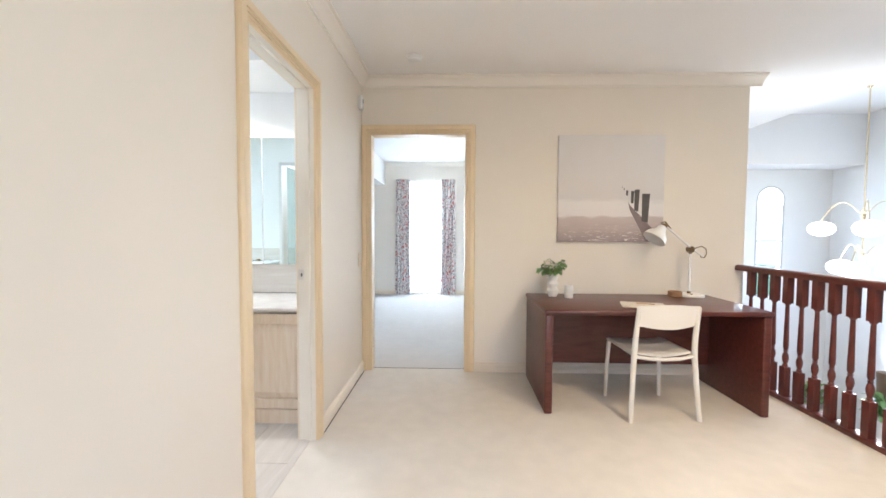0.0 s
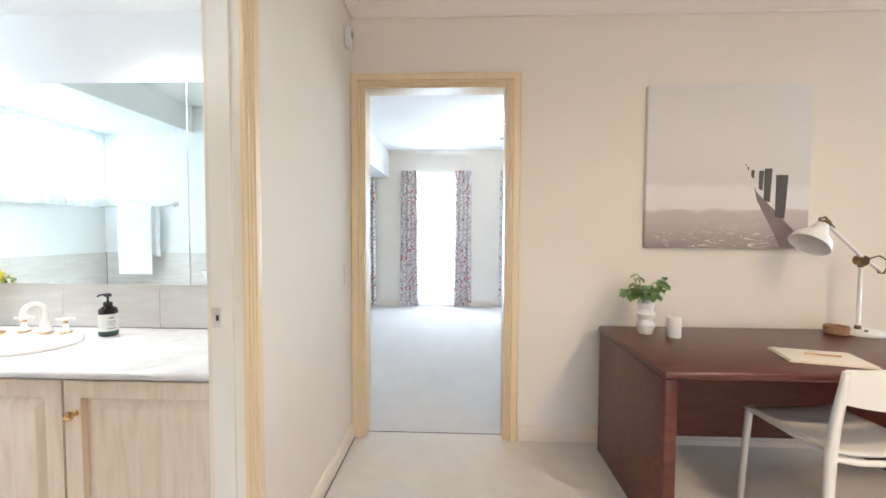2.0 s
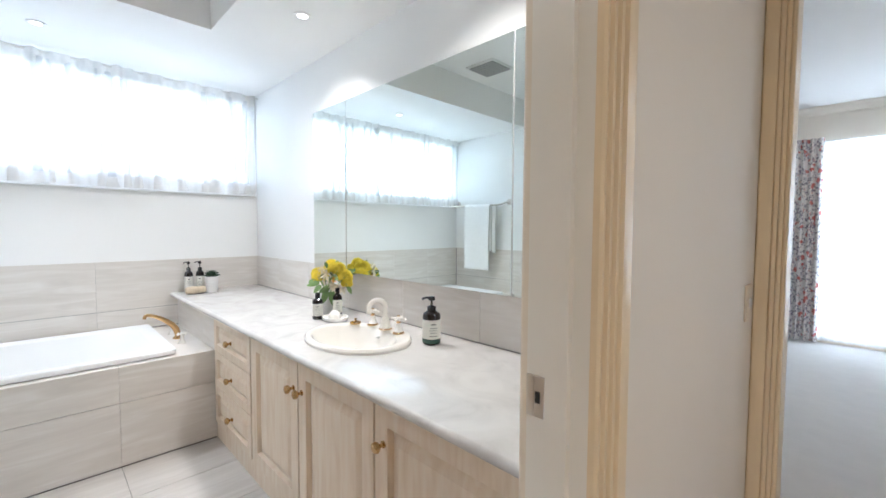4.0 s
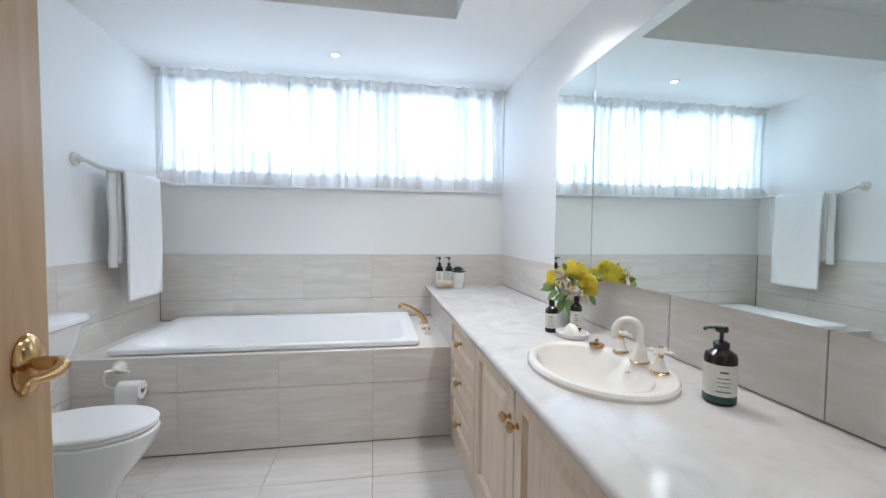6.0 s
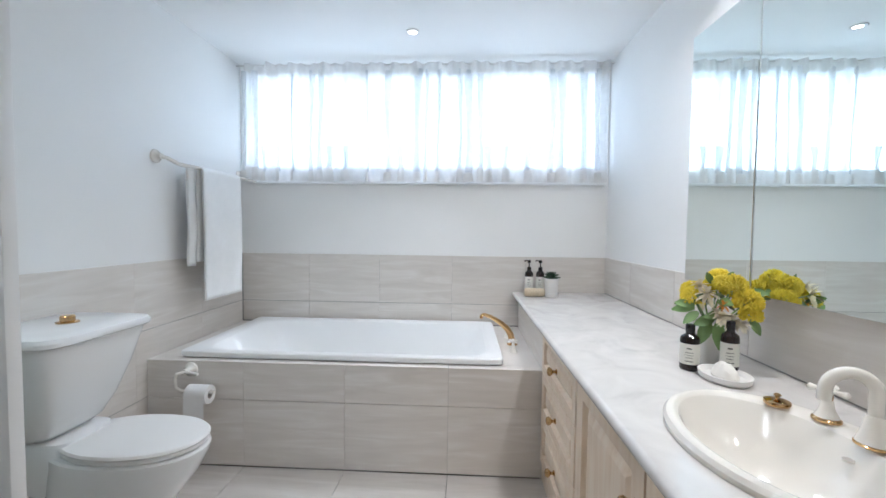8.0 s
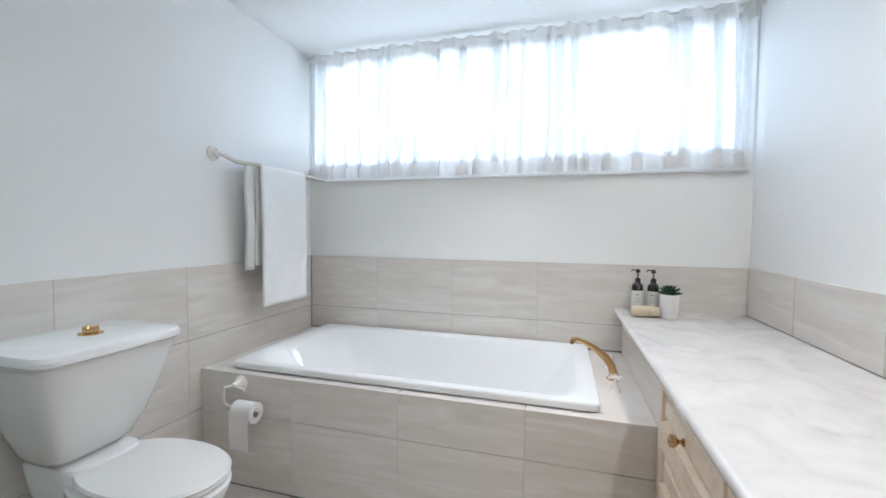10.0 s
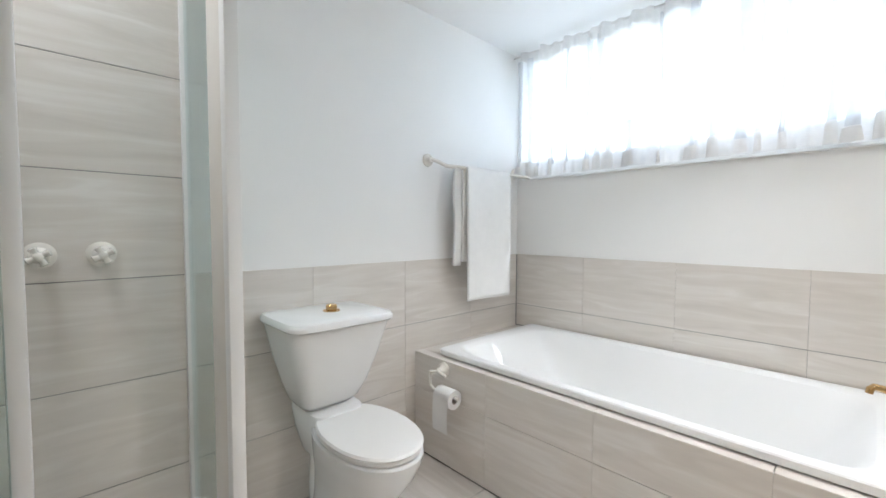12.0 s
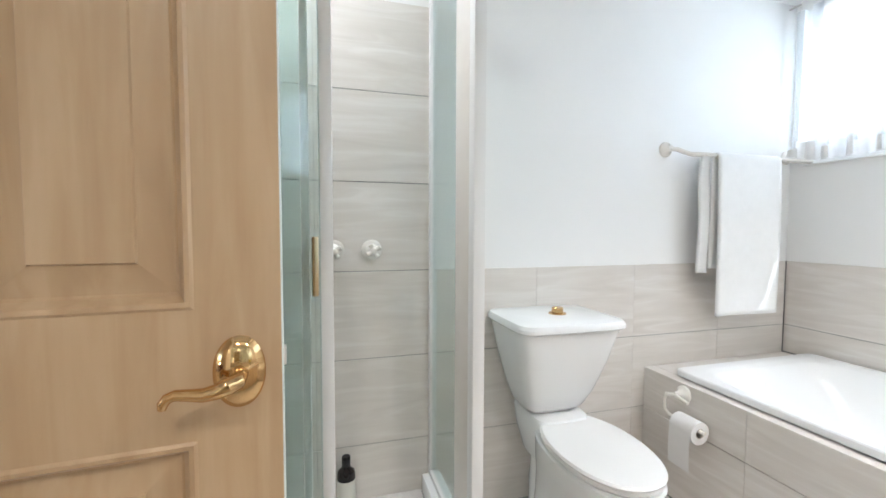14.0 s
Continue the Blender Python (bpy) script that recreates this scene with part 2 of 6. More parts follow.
M_CHROME = mat("satin_nickel", (0.74, 0.72, 0.69), 0.38, 1.0, vary=0.05, scale=14)
M_GLASSW = glass_mat("clear_window_glass", (0.97, 0.99, 0.98))
M_GLASSG = glass_mat("greenish_shower_glass", (0.87, 0.93, 0.92))
M_MIRROR = mat("mirror_silver", (0.84, 0.90, 0.88), 0.0, 1.0, vary=0.0, scale=1)
M_SHEER = sheer_mat("white_voile", (0.88, 0.88, 0.88), 0.17)
M_FLORAL = floral_mat("floral_cotton")
M_TOWEL = mat("white_terry", (0.90, 0.895, 0.875), 0.95, vary=0.03, scale=30, bump=0.5, bump_scale=350, dist=0.004, spec=0.1)
M_AMBER = mat("dark_amber_glass", (0.018, 0.013, 0.012), 0.08, vary=0.05)
M_BLACK = mat("black_plastic", (0.012, 0.012, 0.013), 0.25, vary=0.05)
M_LABEL = mat("cream_paper_label", (0.74, 0.73, 0.66), 0.6, vary=0.03)
M_INK = mat("grey_ink", (0.09, 0.10, 0.09), 0.7)
M_GREENBAND = mat("green_band", (0.02, 0.07, 0.05), 0.5)
M_LEAF = mat("green_leaf", (0.20, 0.32, 0.11), 0.45, vary=0.25, scale=20, spread=0.3)
M_LEAFD = mat("dark_green_leaf", (0.03, 0.08, 0.035), 0.45, vary=0.25, scale=20, spread=0.3)
M_YELLOW = mat("yellow_blossom", (0.78, 0.64, 0.05), 0.8, vary=0.25, scale=40, spread=0.12)
M_CREAMFL = mat("cream_blossom", (0.78, 0.71, 0.54), 0.8, vary=0.12, scale=40)
M_CERAM = mat("white_matt_ceramic", (0.78, 0.76, 0.73), 0.6, vary=0.02)
M_LAMPW = mat("white_enamel", (0.80, 0.78, 0.74), 0.3, vary=0.02)
M_BRONZE = mat("aged_bronze", (0.25, 0.17, 0.09), 0.35, 1.0, vary=0.15)
M_SPONGE = mat("natural_sponge", (0.62, 0.52, 0.37), 0.95, vary=0.15, scale=40, bump=1.0, bump_scale=90, dist=0.006)
M_RATTAN = mat("woven_rattan", (0.33, 0.19, 0.10), 0.7, vary=0.25, scale=60, bump=0.8, bump_scale=120)
M_PAPER = mat("cream_paper", (0.76, 0.71, 0.62), 0.7, vary=0.03)
M_PAPERW = mat("white_tissue", (0.82, 0.81, 0.79), 0.95, vary=0.03, scale=30, bump=0.4, bump_scale=200)
M_LINEN = mat("white_bed_linen", (0.80, 0.79, 0.78), 0.9, vary=0.03, scale=6, bump=0.4, bump_scale=20, dist=0.01)
M_WHITEWALL = mat("white_stair_hall_paint", (0.80, 0.79, 0.77), 0.7, vary=0.02, scale=3)
M_DARKGAP = mat("dark_gap", (0.03, 0.03, 0.03), 0.8)
M_GRILLE = mat("grey_vent_metal", (0.35, 0.35, 0.34), 0.5, vary=0.05)
M_LED = glow("lit_downlight_lens", (1.0, 0.93, 0.82), 9.0)
M_OPAL = glow("lit_opal_glass", (1.0, 0.95, 0.88), 2.6)
M_SEED = mat("dark_timber_floor", (0.16, 0.10, 0.06), 0.4, vary=0.2, scale=10)
M_TERRA = mat("pale_plant_pot", (0.6, 0.55, 0.5), 0.7)

# ---- mesh helpers ----
def bm_box(bm, x0, x1, y0, y1, z0, z1):
    v = [bm.verts.new(c) for c in ((x0, y0, z0), (x1, y0, z0), (x1, y1, z0), (x0, y1, z0), (x0, y0, z1), (x1, y0, z1), (x1, y1, z1), (x0, y1, z1))]
    for f in ((0, 3, 2, 1), (4, 5, 6, 7), (0, 1, 5, 4), (1, 2, 6, 5), (2, 3, 7, 6), (3, 0, 4, 7)):
        bm.faces.new([v[i] for i in f])
    return v


def bevel(bm, w, seg=2, edges=None):
    bmesh.ops.bevel(bm, geom=list(edges or bm.edges), offset=w, segments=seg, profile=0.5, affect="EDGES")
    return bm


def box(x0, x1, y0, y1, z0, z1, w=0.0, seg=2):
    bm = bmesh.new()
    bm_box(bm, x0, x1, y0, y1, z0, z1)
    if w:
        bevel(bm, w, seg)
    return bm


def lathe(prof, n=32, cx=0.0, cy=0.0, bm=None, cap=True):
    """Turns (radius, height) pairs round the upright axis."""
    bm = bm or bmesh.new()
    rings = [[bm.verts.new((cx + r * math.cos(2 * math.pi * i / n), cy + r * math.sin(2 * math.pi * i / n), z)) for i in range(n)] for r, z in prof]
    for a, b in zip(rings, rings[1:]):
        for i in range(n):
            bm.faces.new((a[i], a[(i + 1) % n], b[(i + 1) % n], b[i]))
    if cap:
        bm.faces.new(rings[0][::-1])
        bm.faces.new(rings[-1])
    return bm


def loft(rings_, n=40, bm=None, p=2.0, cap0=True, cap1=True):
    """Rings (cx, cy, z, rx, ry[, p]) of a super-ellipse joined to a skin."""
    bm = bm or bmesh.new()
    rings = []
    for r in rings_:
        cx, cy, z, rx, ry = r[:5]
        q = r[5] if len(r) > 5 else p
        ring = []
        for i in range(n):
            a = 2 * math.pi * i / n
            c, s = math.cos(a), math.sin(a)
            ring.append(bm.verts.new((cx + rx * math.copysign(abs(c) ** (2 / q), c), cy + ry * math.copysign(abs(s) ** (2 / q), s), z)))
        rings.append(ring)
    for a, b in zip(rings, rings[1:]):
        for i in range(n):
            bm.faces.new((a[i], a[(i + 1) % n], b[(i + 1) % n], b[i]))
    if cap0:
        bm.faces.new(rings[0][::-1])
    if cap1:
        bm.faces.new(rings[-1])
    return bm


def tube(pts, r, n=12, bm=None):
    """A round bar along points; r is one radius or one for each point."""
    bm = bm or bmesh.new()
    pts = [Vector(p) for p in pts]
    rad = r if isinstance(r, (list, tuple)) else [r] * len(pts)
    up, rings = None, []
    for i, p in enumerate(pts):
        d = (pts[min(i + 1, len(pts) - 1)] - pts[max(i - 1, 0)]).normalized()
        if up is None:
            up = d.orthogonal().normalized()
        up = (up - d * up.dot(d)).normalized()
        side = d.cross(up)
        rings.append([bm.verts.new(p + rad[i] * (math.cos(2 * math.pi * k / n) * up + math.sin(2 * math.pi * k / n) * side)) for k in range(n)])
    for a, b in zip(rings, rings[1:]):
        for k in range(n):
            bm.faces.new((a[k], a[(k + 1) % n], b[(k + 1) % n], b[k]))
    bm.faces.new(rings[0][::-1])
    bm.faces.new(rings[-1])
    return bm


def arc(cx, cz, r, a0, a1, n=12, y=0.0):
    return [(cx + r * math.cos(radians(a0 + (a1 - a0) * i / n)), y, cz + r * math.sin(radians(a0 + (a1 - a0) * i / n))) for i in range(n + 1)]


def sheet(fn, nu, nv, bm=None):
    """A grid of nu by nv quads over (0..1, 0..1)."""
    bm = bm or bmesh.new()
    g = [[bm.verts.new(fn(i / nu, j / nv)) for j in range(nv + 1)] for i in range(nu + 1)]
    for i in range(nu):
        for j in range(nv):
            bm.faces.new((g[i][j], g[i + 1][j], g[i + 1][j + 1], g[i][j + 1]))
    return bm


def run(profile, a, b, out, bm=None):
    """A moulding: profile of (out, up) pairs along the line a to b."""
    bm = bm or bmesh.new()
    a, b, o = Vector(a), Vector(b), Vector(out)
    A = [bm.verts.new(a + o * p + Vector((0, 0, q))) for p, q in profile]
    B = [bm.verts.new(b + o * p + Vector((0, 0, q))) for p, q in profile]
    k = len(profile)
    for i in range(k):
        bm.faces.new((A[i], A[(i + 1) % k], B[(i + 1) % k], B[i]))
    bm.faces.new(A[::-1])
    bm.faces.new(B)
    return bm


def finish(name, bm, material, smooth=35):
    bmesh.ops.recalc_face_normals(bm, faces=bm.faces)
    me = bpy.data.meshes.new(name)
    bm.to_mesh(me)
    bm.free()
    if material:
        me.materials.append(material)
    if smooth:
        me.polygons.foreach_set("use_smooth", [True] * len(me.polygons))
        me.set_sharp_from_angle(angle=radians(smooth))
    return me


def part(name, bm, material, parent, label="", smooth=35):
    ob = new(name, finish(name, bm, material, smooth))
    ob.parent = parent
    if label:
        ob["label"] = label
    return ob


def thing(name, label, category, x=0.0, y=0.0, z=0.0, rz=0.0, group=""):
    ob = new(name)
    ob.empty_display_size = 0.05
    ob.matrix_world = pose(x, y, z, 0, 0, rz)
    return tagged(ob, label, category, group)


def structure(name, bm, material, label, category, smooth=35):
    return tagged(new(name, finish(name, bm, material, smooth)), label, category, kind="structure")


def perforated(xs, zs, holes, y0, y1):
    """One slab between y0 and y1 over the grid xs by zs, with the cells in holes left open."""
    bm = bmesh.new()
    F = [[bm.verts.new((x, y0, z)) for z in zs] for x in xs]
    B = [[bm.verts.new((x, y1, z)) for z in zs] for x in xs]
    solid = lambda i, j: 0 <= i < len(xs) - 1 and 0 <= j < len(zs) - 1 and (i, j) not in holes
    for i in range(len(xs) - 1):
        for j in range(len(zs) - 1):
            if not solid(i, j):
                continue
            bm.faces.new((F[i][j], F[i + 1][j], F[i + 1][j + 1], F[i][j + 1]))
            bm.faces.new((B[i][j], B[i][j + 1], B[i + 1][j + 1], B[i + 1][j]))
            for di, dj, p, q in ((-1, 0, (i, j), (i, j + 1)), (1, 0, (i + 1, j), (i + 1, j + 1)), (0, -1, (i, j), (i + 1, j)), (0, 1, (i, j + 1), (i + 1, j + 1))):
                if not solid(i + di, j + dj):
                    bm.faces.new((F[p[0]][p[1]], F[q[0]][q[1]], B[q[0]][q[1]], B[p[0]][p[1]]))
    return bm


TILES = {}


def tile(parent, x0, x1, y0, y1, z0, z1, material):
    size = (round(x1 - x0, 3), round(y1 - y0, 3), round(z1 - z0, 3), material.name)
    if size not in TILES:
        a, b, c = size[0] / 2, size[1] / 2, size[2] / 2
        TILES[size] = finish("tile", box(-a, a, -b, b, -c, c, 0.0007, 1), material)
    ob = new("tile", TILES[size])
    ob.parent = parent
    ob.location = ((x0 + x1) / 2, (y0 + y1) / 2, (z0 + z1) / 2)
    return ob

# ---- the large structure ----
HX, BX, NY, NY2 = -0.81, -0.905, 4.215, 4.33
WX, SY, BN, CEIL = -4.0, 1.29, 3.76, 2.52


def slab(u0, u1, z0, z1, v0, v1, holes):
    """A wall of one piece with its openings cut through."""
    us = sorted({u0, u1, *[h[0] for h in holes], *[h[1] for h in holes]})
    zs = sorted({z0, z1, *[h[2] for h in holes], *[h[3] for h in holes]})
    open_cells = {(i, j) for i in range(len(us) - 1) for j in range(len(zs) - 1) for h in holes if h[0] <= us[i] and us[i + 1] <= h[1] and h[2] <= zs[j] and zs[j + 1] <= h[3]}
    return perforated(us, zs, open_cells, v0, v1)


def wall_along_x(name, y0, y1, x0, x1, z0, z1, holes, material, label):
    return structure(name, slab(x0, x1, z0, z1, y0, y1, holes), material, label, "wall", smooth=0)


def wall_along_y(name, x0, x1, y0, y1, z0, z1, holes, material, label):
    bm = slab(y0, y1, z0, z1, x0, x1, holes)
    for v in bm.verts:
        v.co.x, v.co.y = v.co.y, v.co.x
    return structure(name, bm, material, label, "wall", smooth=0)


structure("floor_hall", box(-0.845, 2.47, -2.5, NY + 0.055, -0.3, 0.0), M_CARPET, "cream cut-pile carpet of the upstairs landing, faintly marked", "floor", 0)
structure("floor_bedroom", box(-2.3, 2.36, NY + 0.055, 8.62, -0.3, 0.0), M_BCARPET, "pale cream cut-pile carpet of the bedroom", "floor", 0)
floor_bath = structure("floor_bathroom", box(WX - 0.1, -0.845, SY - 0.1, BN + 0.1, -0.3, -0.007), M_GROUT, "grey-beige porcelain tiled bathroom floor with thin grey joints", "floor", 0)
structure("floor_lower", box(2.3, 9.0, -3, 9.0, -2.95, -2.75), mat("pale_lower_floor", (0.62, 0.58, 0.53), 0.5, vary=0.06), "pale floor of the lower storey below the landing", "floor", 0)

# hall side and bathroom side of the shared wall
DY0, DY1, DTOP = 2.255, 3.0, 2.02
XM = -0.868
wall_along_y("wall_hall_west", XM, HX, -2.5, NY2, 0, CEIL, [(DY0 - 0.02, DY1 + 0.02, 0, DTOP + 0.02)], M_HALL, "cream painted landing wall with the bathroom doorway")
wall_along_y("wall_bath_east", BX, XM, SY - 0.1, BN + 0.1, 0, CEIL, [(DY0 - 0.02, DY1 + 0.02, 0, DTOP + 0.02)], M_BATHW, "white painted bathroom wall with the doorway")
YM = 4.272
wall_along_x("wall_hall_north", NY, YM, XM, 2.44, 0, CEIL, [(-0.747, 0.098, 0, 2.06)], M_HALL, "cream painted landing wall with the bedroom doorway")
wall_along_x("wall_bedroom_south", YM, NY2, -2.3, 2.44, 0, CEIL, [(-0.747, 0.098, 0, 2.06)], M_BEDW, "off-white bedroom wall with the doorway")
wall_along_y("wall_bedroom_east", 2.36, 2.44, NY2, 8.6, -2.75, 3.3, [], M_WHITEWALL, "off-white wall between the bedroom and the stair hall")
wall_along_y("wall_bedroom_west", -2.42, -2.3, NY2, 8.62, 0, CEIL, [], M_BEDW, "off-white bedroom wall")
W1, W2, W3 = (-0.86, -0.24), (0.71, 1.33), (-2.28, -1.72)
wall_along_x("wall_bedroom_north", 8.5, 8.62, -2.3, 2.36, 0, CEIL, [(*w, 0.06, 2.12) for w in (W3, W1, W2)], M_BEDW, "off-white bedroom wall with tall windows")
structure("bulkhead_bedroom", box(-2.3, -1.34, 6.6, 8.5, 2.09, CEIL), M_WHITEWALL, "white ceiling bulkhead in the bedroom corner", "bulkhead", 0)
# the opening in this end wall is unseen, cut for the fill lamp
wall_along_x("wall_hall_south", -2.6, -2.5, HX - 0.1, 8.0, -2.75, 3.3, [(0.0, 1.9, 0.7, 2.2)], M_HALL, "cream painted landing end wall")

wall_along_y("wall_bath_west", WX - 0.1, WX, SY - 0.1, BN + 0.1, 0, CEIL, [(1.36, 3.705, 1.53, 2.19)], M_BATHW, "white painted bathroom wall with a wide high window")
wall_along_x("wall_bath_south", SY - 0.1, SY, WX, BX, 0, CEIL, [], M_BATHW, "white painted bathroom wall above a tiled dado")
wall_along_x("wall_bath_north", BN, BN + 0.1, WX, BX, 0, CEIL, [], M_BATHW, "white painted bathroom wall above a tiled splashback")
structure("ceiling_bath", box(WX - 0.1, XM, SY - 0.1, BN + 0.1, CEIL, CEIL + 0.1), M_BATHW, "white bathroom ceiling", "ceiling", 0)
bm = box(WX, -3.01, SY, BN, 2.25, CEIL)
bm_box(bm, -3.01, BX, 3.175, BN, 2.25, CEIL)
structure("bulkhead_bath", bm, M_BATHW, "white lowered ceiling over the bath and vanity", "bulkhead", 0)

bm = box(XM, 3.66, -2.6, NY2, CEIL, CEIL + 0.15)
bm_box(bm, 2.44, 3.66, NY2, 8.6, CEIL, CEIL + 0.15)
structure("ceiling_hall", bm, M_CEIL, "off-white flat ceiling of the landing", "ceiling", 0)
structure("ceiling_bedroom", box(-2.42, 2.44, NY2, 8.62, CEIL, CEIL + 0.1), M_CEIL, "off-white bedroom ceiling", "ceiling", 0)
structure("ceiling_stair_hall", box(3.6, 7.3, -2.6, 9.0, 3.3, 3.4), M_CEIL, "white raised ceiling of the stair hall", "ceiling", 0)
wall_along_y("wall_landing_upstand", 3.60, 3.66, -2.6, 8.7, CEIL + 0.15, 3.3, [], M_WHITEWALL, "white upstand above the landing ceiling")
AW0, AW1, AWT = 5.75, 6.28, 2.10
wall_along_x("wall_stair_north", 8.7, 8.85, 2.36, 7.3, -2.75, 3.3, [(AW0, AW1, 0.0, AWT - 0.26)], M_WHITEWALL, "white stair hall wall with an arched window")
# wide opening kept out of view, added to let lamp light in
wall_along_y("wall_stair_east", 7.15, 7.3, -2.6, 8.7, -2.75, 3.3, [(3.2, 7.0, 0.2, 2.6)], M_WHITEWALL, "white stair hall wall with an unseen opening added for light")
structure("bulkhead_stair_hall", box(3.66, 7.15, 8.1, 8.7, 2.42, 3.3), M_WHITEWALL, "white bulkhead above the stair hall window", "bulkhead", 0)
structure("wall_lower_west", box(2.3, 2.42, -2.6, 8.7, -2.75, -0.3), M_WHITEWALL, "white lower storey wall below the landing", "wall", 0)

# cornices
COVE = [(0, -0.085), (0.012, -0.085), (0.012, -0.072), (0.02, -0.066), (0.03, -0.05), (0.048, -0.032), (0.068, -0.022), (0.072, -0.014), (0.09, -0.014), (0.09, 0), (0, 0)]
bm = run(COVE, (HX, NY, CEIL), (2.44 + 0.09, NY, CEIL), (0, -1, 0))
run(COVE, (2.44, NY, CEIL), (2.44, 8.6, CEIL), (1, 0, 0), bm)
run(COVE, (HX, -2.5, CEIL), (HX, NY - 0.003, CEIL), (1, 0, 0), bm)
structure("cornice_hall", bm, M_CORN, "cream moulded plaster cornice of the landing", "cornice", 20)
bm = run(COVE, (-2.3, 8.5, CEIL), (2.36, 8.5, CEIL), (0, -1, 0))
structure("cornice_bedroom", bm, M_CORN, "off-white moulded plaster cornice of the bedroom", "cornice", 20)

# skirtings
SKIRT = [(0, 0), (0.016, 0), (0.016, 0.03), (0.013, 0.034), (0.016, 0.04), (0.016, 0.062), (0.012, 0.068), (0.012, 0.078), (0.006, 0.085), (0, 0.087)]
bm = run(SKIRT, (HX, DY1 + 0.09, 0), (HX, NY - 0.003, 0), (1, 0, 0))
run(SKIRT, (HX, -2.5, 0), (HX, DY0 - 0.075, 0), (1, 0, 0), bm)
run(SKIRT, (0.17, NY, 0), (2.44, NY, 0), (0, -1, 0), bm)
structure("baseboard_hall", bm, M_TRIMW, "cream moulded skirting board of the landing", "skirting", 20)
bm = run(SKIRT, (-2.3, 8.5, 0), (2.36, 8.5, 0), (0, -1, 0))
structure("baseboard_bedroom", bm, M_TRIMW, "cream skirting board of the bedroom", "skirting", 20)


M_SHADEJOIN = mat("skirting_shade_and_carpet_join", (0.16, 0.14, 0.12), 0.95, vary=0.2, scale=30)
# dark strip painted in for the shadow at the skirting's foot
structure("carpet_edge", box(HX + 0.017, HX + 0.022, DY1 + 0.09, NY - 0.02, 0.0, 0.004), M_SHADEJOIN, "dark strip drawn as the shadow line where the carpet meets the skirting", "carpet edge", 0)
structure("carpet_join", box(-0.727, 0.078, NY + 0.052, NY + 0.058, 0.0, 0.002), M_SHADEJOIN, "thin dark carpet join under the bedroom doorway", "carpet join", 0)


CASING = [(0, 0), (0, 0.009), (0.03, 0.013), (0.11, 0.013), (0.125, 0.008), (0.15, 0.008), (0.17, 0.017), (0.27, 0.017), (0.285, 0.011), (0.31, 0.011), (0.33, 0.021), (0.44, 0.021), (0.455, 0.015), (0.48, 0.015), (0.51, 0.025), (0.78, 0.027), (0.92, 0.024), (1.0, 0.012), (1.0, 0)]


def architrave(name, axis, a0, a1, top, face, out, w, material, label):
    """A stepped door casing round an opening a0..a1, on the wall face; axis is the way the wall runs."""
    bm = bmesh.new()
    rows = []
    for u, d in CASING:
        p, f = u * w, face + out * d
        path = ((a0 - p, 0), (a0 - p, top + p), (a1 + p, top + p), (a1 + p, 0))
        rows.append([bm.verts.new((f, q, z) if axis == "y" else (q, f, z)) for q, z in path])
    for r, q in zip(rows, rows[1:]):
        for k in range(3):
            bm.faces.new((r[k], r[k + 1], q[k + 1], q[k]))
    return structure(name, bm, material, label, "door casing", 25)


architrave("trim_bath_door", "y", DY0, DY1, DTOP, HX, 1, 0.075, M_TRIM, "cream moulded casing round the bathroom doorway")
architrave("trim_bath_door_inside", "y", DY0, DY1, DTOP, BX, -1, 0.07, M_TRIMW, "cream moulded casing inside the bathroom")
architrave("trim_bedroom_door", "x", -0.727, 0.078, 2.04, NY, -1, 0.085, M_TRIM, "yellowed cream moulded casing round the bedroom doorway")
bm = box(BX, HX, DY0 - 0.02, DY0, 0, DTOP)
bm_box(bm, BX, HX, DY1, DY1 + 0.02, 0, DTOP)
bm_box(bm, BX, HX, DY0 - 0.02, DY1 + 0.02, DTOP, DTOP + 0.02)
bm_box(bm, -0.868, -0.842, DY0, DY0 + 0.012, 0, DTOP)
bm_box(bm, -0.868, -0.835, DY1 - 0.012, DY1, 0, DTOP)
bm_box(bm, -0.868, -0.842, DY0 + 0.012, DY1 - 0.012, DTOP - 0.012, DTOP)
structure("door_frame_bath", bm, M_JAMB, "cream painted lining and stop of the bathroom doorway", "door frame", 0)
bm = box(-0.747, -0.727, NY, NY2, 0, 2.04)
bm_box(bm, 0.078, 0.098, NY, NY2, 0, 2.04)
bm_box(bm, -0.747, 0.098, NY, NY2, 2.04, 2.06)
structure("door_frame_bedroom", bm, M_TRIM, "cream painted lining of the bedroom doorway", "door frame", 0)

# ---- bathroom window ----
win = thing("window_1", "wide white framed bathroom window, bright with daylight", "window", WX - 0.06, 2.53, 1.855)
win["kind"] = "structure"
bm = box(-0.02, 0.02, -1.169, 1.174, -0.324, -0.294)
bm_box(bm, -0.02, 0.02, -1.169, 1.174, 0.304, 0.334)
for yy in (-1.169, -0.415, 0.385, 1.144):
    bm_box(bm, -0.02, 0.02, yy, yy + 0.03, -0.294, 0.304)
part("window_frame", bm, M_PLASTIC, win, smooth=0)
for y0, y1 in ((-1.139, -0.415), (-0.385, 0.385), (0.415, 1.144)):
    pane = part("pane", box(-0.003, 0.003, y0, y1, -0.294, 0.304), M_GLASSW, win, smooth=0)
    pane.visible_shadow = False
part("window_sill", box(0.06, 0.083, -1.195, 1.2, -0.402, -0.392, 0.003), M_BATHW, win)

# unseen end window, added to frame the fill lamp's opening
wl = thing("window_6", "added white framed window, unseen, round the landing fill lamp", "window", 0.95, -2.51, 1.45)
wl["kind"] = "structure"
